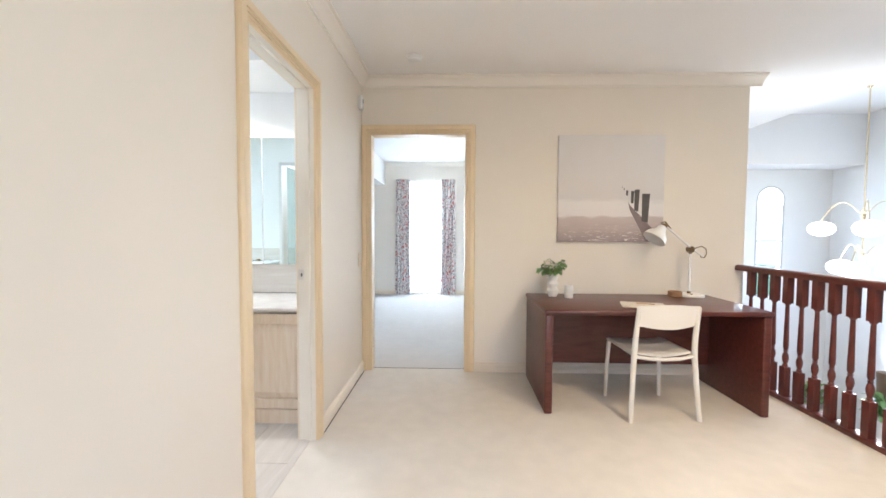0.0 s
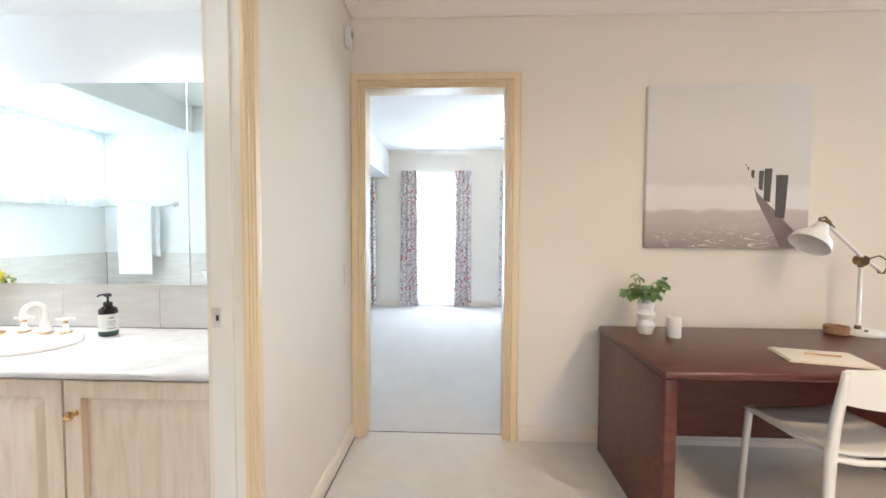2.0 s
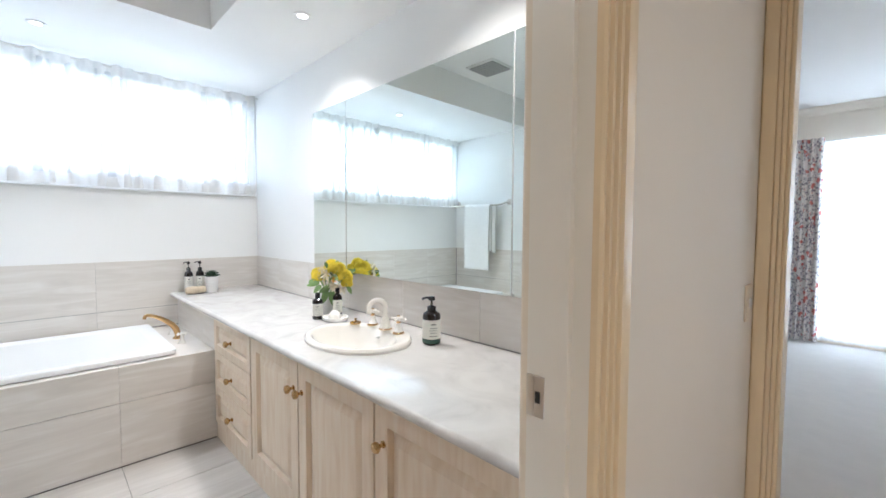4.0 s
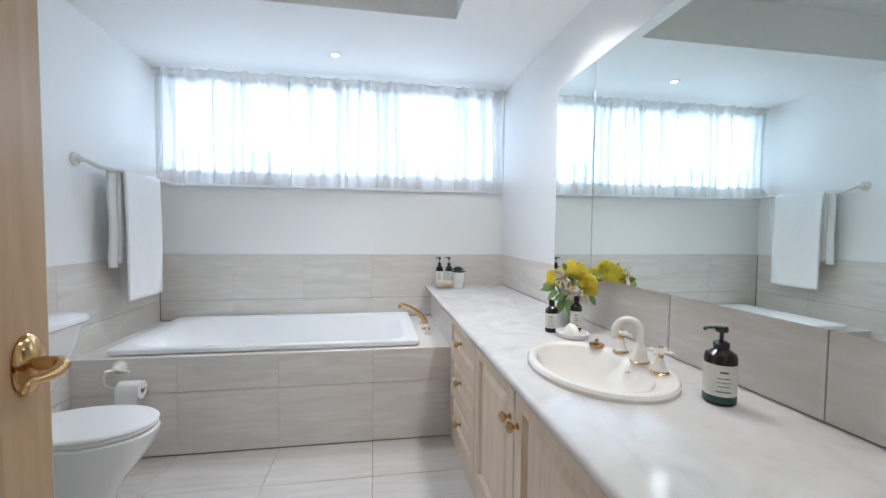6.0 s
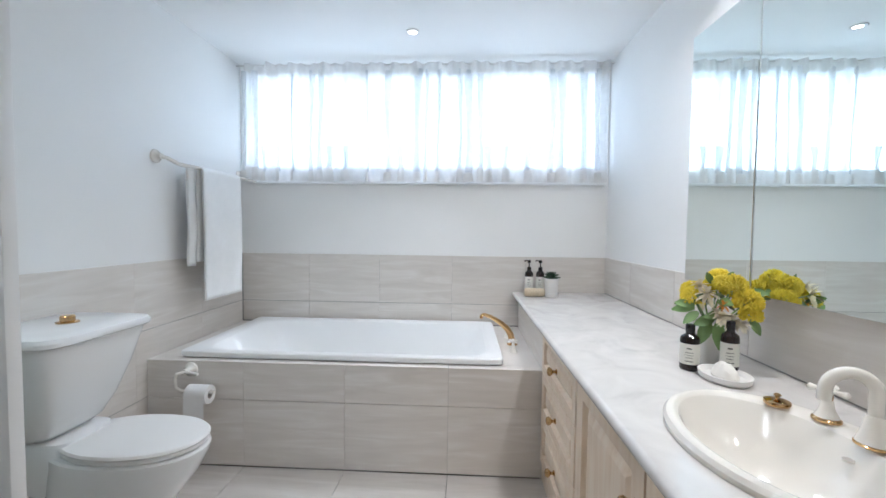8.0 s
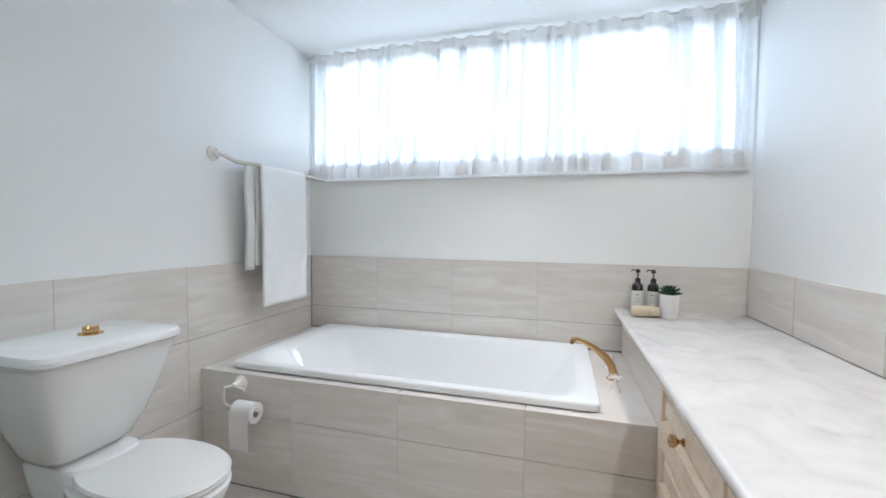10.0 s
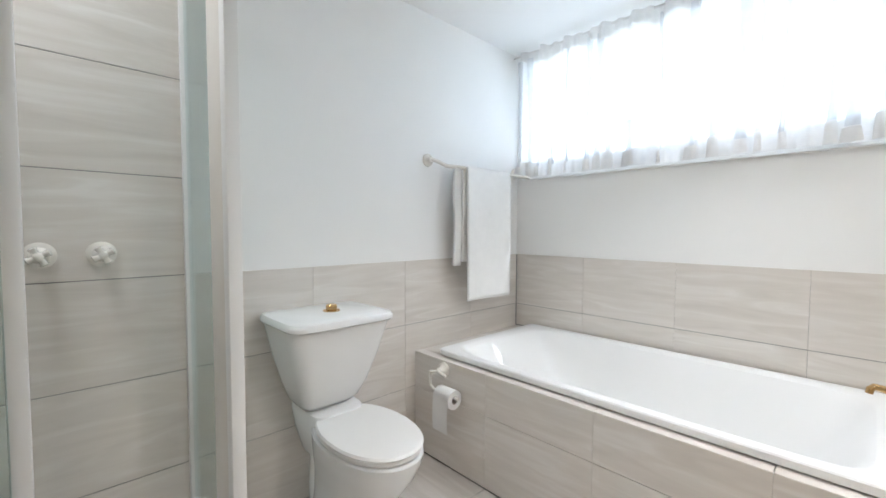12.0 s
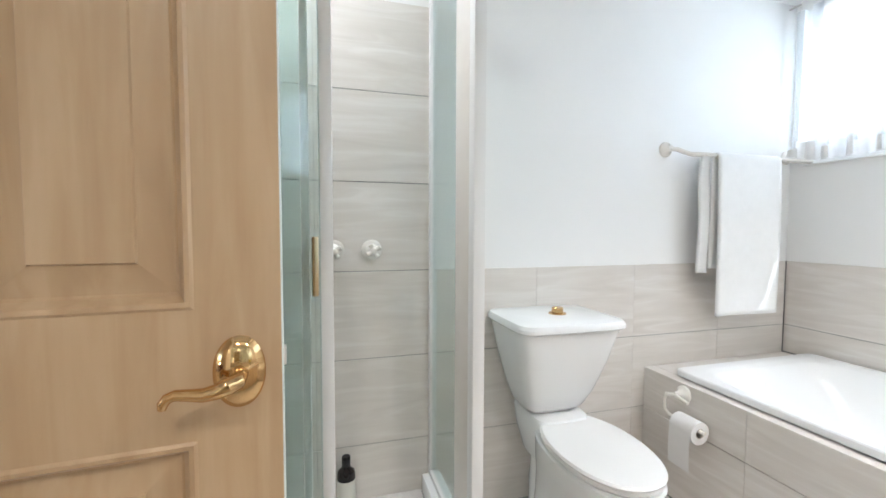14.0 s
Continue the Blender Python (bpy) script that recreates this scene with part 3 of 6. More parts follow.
part("window_frame", perforated([-0.949, -0.90, -0.02, 0.02, 0.90, 0.949], [-0.749, -0.70, 0.70, 0.749], {(1, 1), (3, 1)}, -0.012, 0.012), M_PLASTIC, wl, smooth=0)

# ---- bathroom sheer curtain ----
random.seed(5)
curt = thing("sheer_curtain", "gathered white voile curtain across the bathroom window, glowing with daylight", "curtain", WX + 0.045, 0, 0)


def fold(y, z):
    """Uneven gathers, deeper towards the heading."""
    a = 0.012 * math.sin(y * 41 + 2 * math.sin(y * 5)) + 0.009 * math.sin(y * 83 + 1.3) + 0.006 * noise.noise((y * 9, z * 2, 1))
    return a * (0.75 + 0.5 * abs(z - 1.5))


Y0, Y1 = 1.335, 3.728
part("voile", sheet(lambda u, v: (fold(Y0 + (Y1 - Y0) * u, 1.47 + 0.72 * v), Y0 + (Y1 - Y0) * u, 1.50 + 0.69 * v + 0.006 * math.sin(u * 90)), 260, 8), M_SHEER, curt, smooth=80)
M_HEM = sheer_mat("doubled_voile_hem", (0.80, 0.785, 0.76), 0.06)
M_HEM.node_tree.nodes["Mix Shader"].inputs[0].default_value = 0.5
part("hem", sheet(lambda u, v: (fold(Y0 + (Y1 - Y0) * u, 1.5) + 0.012 + 0.012 * math.sin(u * 47), Y0 + (Y1 - Y0) * u, 1.466 + 0.088 * v + (0.03 * noise.noise((u * 26, 0, 3)) + 0.012 * noise.noise((u * 70, 2, 3))) * v), 260, 3), M_HEM, curt, smooth=80)
part("ruffle", sheet(lambda u, v: (fold(Y0 + (Y1 - Y0) * u, 2.2) * 1.4 + 0.02, Y0 + (Y1 - Y0) * u, 2.232 + 0.006 * noise.noise((u * 60, 5, 1)) * (1 - v) - (0.072 + 0.05 * noise.noise((u * 28, 0, 7)) + 0.02 * noise.noise((u * 70, 3, 7))) * v), 260, 3), M_HEM, curt, smooth=80)
M_GATHER = sheer_mat("gathered_voile", (0.73, 0.735, 0.74), 0.14)
M_GATHER.node_tree.nodes["Mix Shader"].inputs[0].default_value = 0.5
random.seed(17)
M_HEMFOLD = sheer_mat("folded_voile_hem", (0.80, 0.775, 0.74), 0.08)
M_HEMFOLD.node_tree.nodes["Mix Shader"].inputs[0].default_value = 0.55
gy = Y0 + 0.01
while gy < Y1 - 0.03:
    gw = random.uniform(0.012, 0.05)
    top_z = random.choice((2.19, 2.19, 2.19, 1.7))
    part("gather", sheet(lambda u, v: (fold(gy, 1.6) + 0.016 + 0.008 * math.sin(u * 3.1), gy + (u - 0.5) * gw * (0.6 + 0.9 * abs(v - 0.35)) + 0.006 * math.sin(v * 4 + gy * 9), 1.53 + (top_z - 1.53) * v), 6, 8), M_GATHER, curt, smooth=80)
    hw = gw * random.uniform(0.9, 1.6)
    part("hem_fold", sheet(lambda u, v: (fold(gy, 1.5) + 0.034 + 0.008 * math.sin(u * 3.1), gy + (u - 0.5) * hw * (1.15 - 0.3 * v), 1.464 + (0.075 + 0.02 * math.sin(gy * 37)) * v + 0.006 * u), 6, 3), M_HEMFOLD, curt, smooth=80)
    gy += random.uniform(0.05, 0.15)
part("rod", tube([(0.012, Y0 - 0.04, 2.222), (0.012, Y1 + 0.03, 2.222)], 0.005), M_CHROME, curt)

# ---- bathroom tiling ----
G, V = 0.0030, 0.0011
ROW = [0.0, 0.327, 0.654, 0.981, 1.308, 1.635, 1.962, 2.289, CEIL]
wall_s = bpy.data.objects["wall_bath_south"]
wall_w = bpy.data.objects["wall_bath_west"]
wall_n = bpy.data.objects["wall_bath_north"]
wall_e = bpy.data.objects["wall_bath_east"]
xs = [-3.985, -3.55, -3.06, -2.57, -2.135]
for z0, z1 in zip(ROW[:3], ROW[1:4]):
    for a, b in zip(xs, xs[1:]):
        tile(wall_s, a + V / 2, b - V / 2, SY, SY + 0.009, z0 + G / 2, z1 - G / 2, M_TILE)
xs = [-2.135, -1.69, -1.20, BX]
for z0, z1 in zip(ROW[:6], ROW[1:7]):
    for a, b in zip(xs, xs[1:]):
        tile(wall_s, a + V / 2, b - V / 2, SY, SY + 0.009, z0 + G / 2, z1 - G / 2, M_TILE)
    for a, b in ((SY + 0.01, 1.80),):
        tile(wall_e, BX - 0.009, BX, a, b - G / 2, z0 + G / 2, z1 - G / 2, M_TILE)
ys = [SY + 0.01, 1.767, 2.251, 2.744, 3.235, BN - 0.001]
for z0, z1 in ((0.515, 0.654), (0.654, 0.981)):
    for a, b in zip(ys, ys[1:]):
        if z0 > 0.6 or a < 3.2:
            tile(wall_w, WX, WX + 0.009, a + V / 2, b - V / 2, z0 + G / 2, z1 - G / 2, M_TILE)
xs = [WX + 0.01, -3.574, -3.10, -2.62, -2.12, -1.63, -1.14, BX - 0.001]
for a, b in zip(xs, xs[1:]):
    tile(wall_n, a + G / 2, b - G / 2, BN - 0.009, BN, 0.749, 0.981, M_TILE)
structure("grout_lines", box(-3.99, -2.13, SY, SY + 0.006, 0, 0.979), M_GROUT, "thin grey tile joints of the dado", "grout", 0)
bm = box(-2.13, BX, SY, SY + 0.006, 0, 1.96)
bm_box(bm, WX, WX + 0.006, SY, BN, 0.5, 0.979)
bm_box(bm, WX + 0.01, BX, BN - 0.006, BN, 0.74, 0.978)
bm_box(bm, BX - 0.006, BX, SY, 1.80, 0, 1.96)
structure("grout_lines_walls", bm, M_GROUT, "thin grey tile joints of the bathroom walls", "grout", 0)
# floor tiles
xs = [-3.125 + 0.327 * i for i in range(7)] + [BX + 0.03]
ys = [SY + 0.01, 1.776, 2.266, 2.756, 3.246, 3.24]
for a, b in zip(xs, xs[1:]):
    for c, d in zip(ys[:4], ys[1:5]):
        tile(floor_bath, a + G / 2, b - G / 2, c + G / 2, d - G / 2, -0.007, 0.0, M_TILEF)
structure("threshold_strip", box(-0.879, -0.841, DY0, DY1, -0.007, 0.003, 0.001), M_TILEF, "thin pale strip between carpet and tiles", "threshold", 0)

# tiled bath surround
def hob_shell():
    """A hollow box that holds the tub: front, ends, back and a top rim."""
    bm = box(-3.18, -3.134, SY + 0.001, 3.19, 0, 0.502)
    bm_box(bm, WX + 0.001, -3.18, SY + 0.001, 1.43, 0, 0.502)
    bm_box(bm, WX + 0.001, -3.18, 2.985, 3.19, 0, 0.502)
    bm_box(bm, WX + 0.001, -3.965, 1.43, 2.985, 0, 0.502)
    return bm


hob = structure("bath_surround", hob_shell(), M_GROUT, "boxed bath surround clad in grey-beige tiles", "bath surround", 0)
ys = [SY + 0.01, 1.776, 2.266, 2.756, 3.19]
for z0, z1 in ((0.0, 0.327), (0.327, 0.511)):
    for a, b in zip(ys, ys[1:]):
        tile(hob, -3.134, -3.125, a + V / 2, b - V / 2, z0 + (G / 2 if z0 else 0.005), z1 - G / 2, M_TILE)
for a, b in zip(ys, ys[1:]):
    tile(hob, -3.18, -3.126, a + G / 2, b - G / 2, 0.502, 0.511, M_TILE)
tile(hob, -3.985, -3.182, SY + 0.012, 1.45, 0.502, 0.511, M_TILE)
tile(hob, -3.985, -3.182, 2.982, 3.188, 0.502, 0.511, M_TILE)
tile(hob, -3.985, -3.955, 1.452, 2.98, 0.502, 0.511, M_TILE)
structure("bench_upstand", box(WX + 0.01, -3.126, 3.19, 3.25, 0.0, 0.715), M_TILE, "tiled upstand between the bath and the marble bench", "upstand", 0)

# ---- bath ----
bath = thing("bathtub", "white rectangular acrylic bath set in a tiled surround", "bathtub", -3.57, 2.222, 0.511)
part("rim", loft([(0, 0, 0.005, 0.402, 0.789, 44), (0, 0, 0.006, 0.404, 0.791, 44), (0, 0, 0.028, 0.406, 0.793, 44), (0, 0, 0.033, 0.402, 0.789, 44), (0, 0, 0.034, 0.372, 0.752, 20), (0, 0, 0.031, 0.36, 0.735, 11), (0, 0, 0.022, 0.35, 0.718, 9)], 96, cap0=False, cap1=False), M_ACRYL, bath)
part("basin", loft([(0, 0, 0.022, 0.35, 0.718, 9), (0, 0, 0.004, 0.343, 0.70, 7), (0, 0.005, -0.05, 0.325, 0.665, 5.5), (0, 0.01, -0.13, 0.298, 0.60, 4.5), (0, 0.015, -0.22, 0.268, 0.53, 3.8), (0, 0.02, -0.29, 0.24, 0.47, 3.4), (0, 0.02, -0.325, 0.20, 0.41, 3.2), (0, 0.02, -0.338, 0.13, 0.30, 3)], 96, cap0=False), M_ACRYL, bath)
part("waste", lathe([(0.03, -0.337), (0.03, -0.332), (0.012, -0.330)], 20, 0.0, 0.27), M_BRASS, bath)

# bath tap set
btap = thing("bath_spout", "curved polished brass bath spout", "tap", -3.55, 3.10, 0.511)
sp = [(0, 0, 0), (0, -0.002, 0.03), (0.002, -0.012, 0.062), (0.006, -0.034, 0.094), (0.014, -0.064, 0.121), (0.024, -0.095, 0.144), (0.036, -0.125, 0.162), (0.047, -0.155, 0.174), (0.054, -0.170, 0.177), (0.058, -0.178, 0.170), (0.058, -0.180, 0.157)]
part("spout", tube(sp, [0.017, 0.018, 0.018, 0.0165, 0.0145, 0.0125, 0.011, 0.0098, 0.0095, 0.0095, 0.009], 18), M_BRASS, btap)
part("flange", lathe([(0.03, 0), (0.03, 0.006), (0.022, 0.012), (0.02, 0.02)], 24), M_BRASS, btap)


def cross_tap(name, label, x, y, z, brass_base, s=1.0, rx=0.0, reach=1.0):
    t = thing(name, label, "tap", x, y, z, group="porcelain cross-handle taps")
    if rx:
        t.matrix_world = pose(x, y, z, rx)
    fr = 0.033 * s * (2.2 - 1.2 * reach)
    part("flange", lathe([(fr, 0), (fr, 0.004 * s), (fr * 0.93, 0.006 * s), (0.028 * s, 0.010 * s)], 28), M_BRASS if brass_base else M_CREAMPORC, t)
    part("body", lathe([(0.029 * s, 0.008 * s), (0.021 * s, 0.022 * s), (0.016 * s, 0.036 * s), (0.0135 * s, 0.05 * s), (0.012 * s, 0.056 * s)], 28), M_CREAMPORC, t)
    part("collar", lathe([(0.011 * s, 0.056 * s), (0.012 * s, 0.058 * s), (0.012 * s, 0.068 * s), (0.009 * s, 0.072 * s)], 20), M_BRASS if brass_base else M_CREAMPORC, t)
    bm = lathe([(0.009 * s, 0.070 * s), (0.014 * s, 0.074 * s), (0.014 * s, 0.088 * s), (0.008 * s, 0.094 * s)], 20)
    for k in range(4):
        a = k * math.pi / 2 + 0.5
        c, q = math.cos(a), math.sin(a)
        tube([(k_ * s * reach * c, k_ * s * reach * q, 0.081 * s) for k_ in (0.01, 0.03, 0.041, 0.046)], [r_ * s / reach for r_ in (0.0065, 0.007, 0.009, 0.004)], 10, bm)
    part("cross_handle", bm, M_CREAMPORC, t)
    part("cap", lathe([(0.009 * s, 0.094 * s), (0.010 * s, 0.098 * s), (0.004 * s, 0.101 * s)], 16), M_BRASS if brass_base else M_CREAMPORC, t)
    return t


cross_tap("bath_tap", "ivory porcelain cross-handle tap beside the bath spout", -3.405, 3.088, 0.511, False, 0.7)
cross_tap("bath_tap", "ivory porcelain cross-handle tap beside the bath spout", -3.70, 3.095, 0.511, False, 0.7)

# ---- vanity ----
VX0, VX1, VY = -3.125, BX - 0.002, 3.185


def raised_panel(bm, x0, x1, z0, z1, y, m):
    """A fielded panel facing the room: sunk border, sloping edge and raised field."""
    y_in = y + 0.016
    r0 = [(x0, y, z0), (x1, y, z0), (x1, y, z1), (x0, y, z1)]
    r1 = [(x0 + 0.005, y_in, z0 + 0.005), (x1 - 0.005, y_in, z0 + 0.005), (x1 - 0.005, y_in, z1 - 0.005), (x0 + 0.005, y_in, z1 - 0.005)]
    r2 = [(x0 + 0.008 + m, y + 0.001, z0 + 0.008 + m), (x1 - 0.008 - m, y + 0.001, z0 + 0.008 + m), (x1 - 0.008 - m, y + 0.001, z1 - 0.008 - m), (x0 + 0.008 + m, y + 0.001, z1 - 0.008 - m)]
    rings = [[bm.verts.new(c) for c in r] for r in (r0, r1, r2)]
    for a, b in zip(rings, rings[1:]):
        for i in range(4):
            bm.faces.new((a[i], a[(i + 1) % 4], b[(i + 1) % 4], b[i]))
    bm.faces.new(rings[-1])


def front_panel(parent, name, x0, x1, z0, z1, border, m, material):
    """A framed door or drawer front, face at y = 0 of its unit, 20 mm thick."""
    bm = perforated([x0, x0 + border, x1 - border, x1], [z0, z0 + border, z1 - border, z1], {(1, 1)}, 0, 0.02)
    d = part(name, bm, material, parent, smooth=0)
    bm = bmesh.new()
    raised_panel(bm, x0 + border, x1 - border, z0 + border, z1 - border, 0.003, m)
    part("panel", bm, material, d, smooth=20)
    return d


def knob(parent, x, z):
    bm = lathe([(0.011, 0.0), (0.011, 0.003), (0.006, 0.006), (0.006, 0.014), (0.013, 0.019), (0.0172, 0.026), (0.015, 0.034), (0.0065, 0.038)], 20)
    bmesh.ops.rotate(bm, verts=bm.verts, cent=(0, 0, 0), matrix=Matrix.Rotation(radians(90), 3, "X"))
    bmesh.ops.translate(bm, verts=bm.verts, vec=(x, 0, z))
    return part("knob", bm, M_BRASS, parent, "polished brass knob")


drw = thing("drawer_unit", "limed oak bathroom drawer unit with three drawers and brass knobs", "cabinet", 0, VY, 0)
part("carcass", box(VX0, -2.555, 0.021, 0.55, 0.09, 0.714), M_LIMED, drw, smooth=0)
part("plinth", box(VX0, -2.555, 0.010, 0.5, 0.0, 0.09), M_LIMED, drw, smooth=0)
for z0, z1 in ((0.515, 0.70), (0.315, 0.51), (0.10, 0.31)):
    d = front_panel(drw, "drawer", VX0 + 0.012, -2.565, z0, z1, 0.04, 0.025, M_LIMED)
    knob(d, -2.83, (z0 + z1) / 2)
for x0, x1, kx in ((-2.55, -2.062, -2.095), (-2.058, -1.558, -2.025), (-1.554, VX1, -1.51)):
    cab = thing("vanity_cabinet", "limed oak vanity cupboard with a raised panel door and brass knob", "cabinet", 0, VY, 0, group="vanity cupboards")
    part("carcass", box(x0, x1, 0.021, 0.55, 0.09, 0.60), M_LIMED, cab, smooth=0)
    part("plinth", box(x0, x1, 0.010, 0.5, 0.0, 0.09), M_LIMED, cab, smooth=0)
    d = front_panel(cab, "door", x0 + 0.003, x1 - 0.003, 0.10, 0.70, 0.06, 0.035, M_LIMED)
    knob(d, kx, 0.585)

# worktop with a hole for the basin
SX, SYY, SA, SB = -2.031, 3.436, 0.258, 0.199
bm = bmesh.new()
n = 64
inner_t, inner_b, outer_t, outer_b = [], [], [], []
X0, X1, YF, YB, ZT, ZB = WX + 0.01, VX1, 3.162, BN - 0.002, 0.745, 0.715
for i in range(n):
    a = 2 * math.pi * i / n
    ix, iy = SX + (SA - 0.03) * math.cos(a), SYY + (SB - 0.03) * math.sin(a)
    cxx, syy = math.cos(a), math.sin(a)
    tx = ((X1 - SX) / cxx if cxx > 0 else (X0 - SX) / cxx) if abs(cxx) > 1e-6 else 1e9
    ty = ((YB - SYY) / syy if syy > 0 else (YF - SYY) / syy) if abs(syy) > 1e-6 else 1e9
    k = min(tx, ty)
    ox, oy = SX + k * cxx, SYY + k * syy
    inner_t.append(bm.verts.new((ix, iy, ZT)))
    outer_t.append(bm.verts.new((ox, oy, ZT)))
    outer_b.append(bm.verts.new((ox, oy, ZB)))
for i in range(n):
    j = (i + 1) % n
    bm.faces.new((inner_t[i], inner_t[j], outer_t[j], outer_t[i]))
for cx_, cy_ in ((X0, YF), (X1, YF), (X0, YB), (X1, YB)):
    for i in range(n):
        p, q = outer_t[i].co, outer_t[(i + 1) % n].co
        if (abs(p.x - cx_) < 1e-4 and abs(q.y - cy_) < 1e-4) or (abs(q.x - cx_) < 1e-4 and abs(p.y - cy_) < 1e-4):
            bm.faces.new((outer_t[i], outer_t[(i + 1) % n], bm.verts.new((cx_, cy_, ZT))))
bm_box(bm, X0, X1, YF, YF + 0.05, ZB, ZT - 0.0005)
bm_box(bm, X0, X0 + 0.05, YF + 0.05, YB, ZB, ZT - 0.0005)
bm_box(bm, VX1 - 0.05, VX1, YF + 0.05, YB, ZB, ZT - 0.0005)
top = thing("vanity_worktop", "pale veined marble worktop running to the bath bench", "worktop")
part("slab", bm, M_MARBLE, top, smooth=0)
part("nosing", tube([(X0, YF - 0.001, 0.730), (X1, YF - 0.001, 0.730)], 0.0148, 16), M_MARBLE, top)

basin = thing("basin", "ivory oval drop-in washbasin", "basin", SX, SYY, 0.745)
part("rim", loft([(0, 0, 0.0, SA, SB), (0, 0, 0.010, SA + 0.001, SB + 0.001), (0, 0, 0.018, SA - 0.005, SB - 0.005), (0, -0.002, 0.021, SA - 0.016, SB - 0.018), (0, -0.018, 0.020, SA - 0.028, SB - 0.042), (0, -0.021, 0.014, SA - 0.036, SB - 0.052)], 72, cap0=False, cap1=False), M_CREAMPORC, basin)
part("bowl", loft([(0, -0.021, 0.014, SA - 0.036, SB - 0.052), (0, -0.022, 0.0, SA - 0.046, SB - 0.060), (0, -0.023, -0.04, SA - 0.072, SB - 0.078), (0, -0.025, -0.085, SA - 0.112, SB - 0.104), (0, -0.026, -0.112, SA - 0.165, SB - 0.138), (0, -0.026, -0.122, 0.04, 0.032), (0, -0.026, -0.124, 0.018, 0.018)], 72, cap0=False), M_CREAMPORC, basin)
part("overflow", lathe([(0.009, -0.016), (0.009, -0.012), (0.005, -0.0115)], 16, 0.0, 0.102), M_CHROME, basin)

fau = thing("basin_spout", "ivory gooseneck basin spout with brass ring", "tap", -2.02, 3.572, 0.766)
part("flange", lathe([(0.029, 0), (0.029, 0.003), (0.026, 0.005)], 28), M_BRASS, fau)
part("base", lathe([(0.027, 0.005), (0.0245, 0.012), (0.020, 0.026), (0.0165, 0.042), (0.014, 0.055)], 28), M_CREAMPORC, fau)
goose = [(0, 0, 0.04), (0, 0, 0.075)] + [(0, -0.035 + 0.035 * math.cos(radians(a)), 0.094 + 0.035 * math.sin(radians(a))) for a in range(0, 181, 15)] + [(0, -0.0705, 0.08), (0, -0.071, 0.073)]
part("neck", tube([(0.35 * y, y, z) for x, y, z in goose], 0.0115, 16), M_CREAMPORC, fau)
cross_tap("basin_tap", "ivory porcelain cross-handle basin tap with brass ring", -2.122, 3.575, 0.766, True, 0.76)
cross_tap("basin_tap", "ivory porcelain cross-handle basin tap with brass ring", -1.92, 3.565, 0.766, True, 0.76)
plug = thing("basin_plug", "brass basin plug lying on the basin rim", "plug", -2.195, 3.53, 0.766)
part("disc", lathe([(0.024, 0), (0.026, 0.004), (0.025, 0.009), (0.012, 0.012)], 24), M_BRASS, plug)
part("pull", lathe([(0.005, 0.011), (0.004, 0.018), (0.008, 0.021), (0.004, 0.025)], 16), M_BRASS, plug)

# mirror cabinet
MX0, MX1, MZ0, MZ1 = -2.92, BX - 0.004, 0.968, 1.90
mc = thing("mirror_cabinet", "wide wall-hung mirror cabinet with three mirrored doors", "mirror cabinet", 0, 3.7, 0)
part("body", box(MX0 + 0.002, MX1, 0.006, BN - 3.7 - 0.001, MZ0, MZ1), M_PLASTIC, mc, smooth=0)
for a, b in ((MX0, -2.552), (-2.546, -1.443), (-1.437, MX1)):
    part("mirror_door", box(a, b, 0.0, 0.005, MZ0 - 0.003, MZ1 + 0.003, 0.0012, 1), M_MIRROR, mc, smooth=0)

# ---- toilet ----
wc = thing("toilet", "white porcelain close-coupled toilet with closed lid", "toilet", -2.542, SY + 0.009, 0)
part("cistern", loft([(0, 0.12, 0.455, 0.075, 0.05, 4), (0, 0.128, 0.462, 0.098, 0.078, 5), (0, 0.134, 0.485, 0.114, 0.098, 6), (0, 0.145, 0.55, 0.136, 0.121, 7), (0, 0.158, 0.66, 0.168, 0.146, 7), (0, 0.172, 0.782, 0.198, 0.162, 7), (0, 0.172, 0.79, 0.199, 0.162, 7)], 64), M_PORC, wc)
part("cistern_lid", loft([(0, 0.176, 0.79, 0.205, 0.172, 7), (0, 0.178, 0.796, 0.210, 0.177, 7), (0, 0.178, 0.808, 0.210, 0.177, 7), (0, 0.178, 0.819, 0.203, 0.170, 7), (0, 0.178, 0.825, 0.176, 0.14, 5)], 64), M_PORC, wc)
part("flush_button", lathe([(0.032, 0.824), (0.032, 0.829), (0.021, 0.832), (0.021, 0.846), (0.018, 0.850)], 24, -0.01, 0.19), M_BRASS, wc, "brass flush button")
PX = -0.026
part("pan", loft([(PX, 0.29, 0.0, 0.10, 0.20, 3.2), (PX, 0.29, 0.05, 0.096, 0.195, 3), (PX, 0.30, 0.14, 0.094, 0.195, 2.8), (PX, 0.33, 0.23, 0.108, 0.215, 2.5), (PX, 0.37, 0.32, 0.134, 0.245, 2.3), (PX, 0.392, 0.385, 0.150, 0.256, 2.2), (PX, 0.394, 0.402, 0.152, 0.257, 2.2), (PX, 0.394, 0.408, 0.146, 0.25, 2.2)], 64), M_PORC, wc)
part("shelf", loft([(PX * 0.6, 0.12, 0.26, 0.07, 0.10, 4), (PX * 0.6, 0.13, 0.36, 0.10, 0.125, 4), (PX * 0.5, 0.14, 0.44, 0.108, 0.13, 5), (PX * 0.5, 0.138, 0.452, 0.104, 0.125, 5), (PX * 0.5, 0.135, 0.458, 0.085, 0.10, 4)], 48), M_PORC, wc)
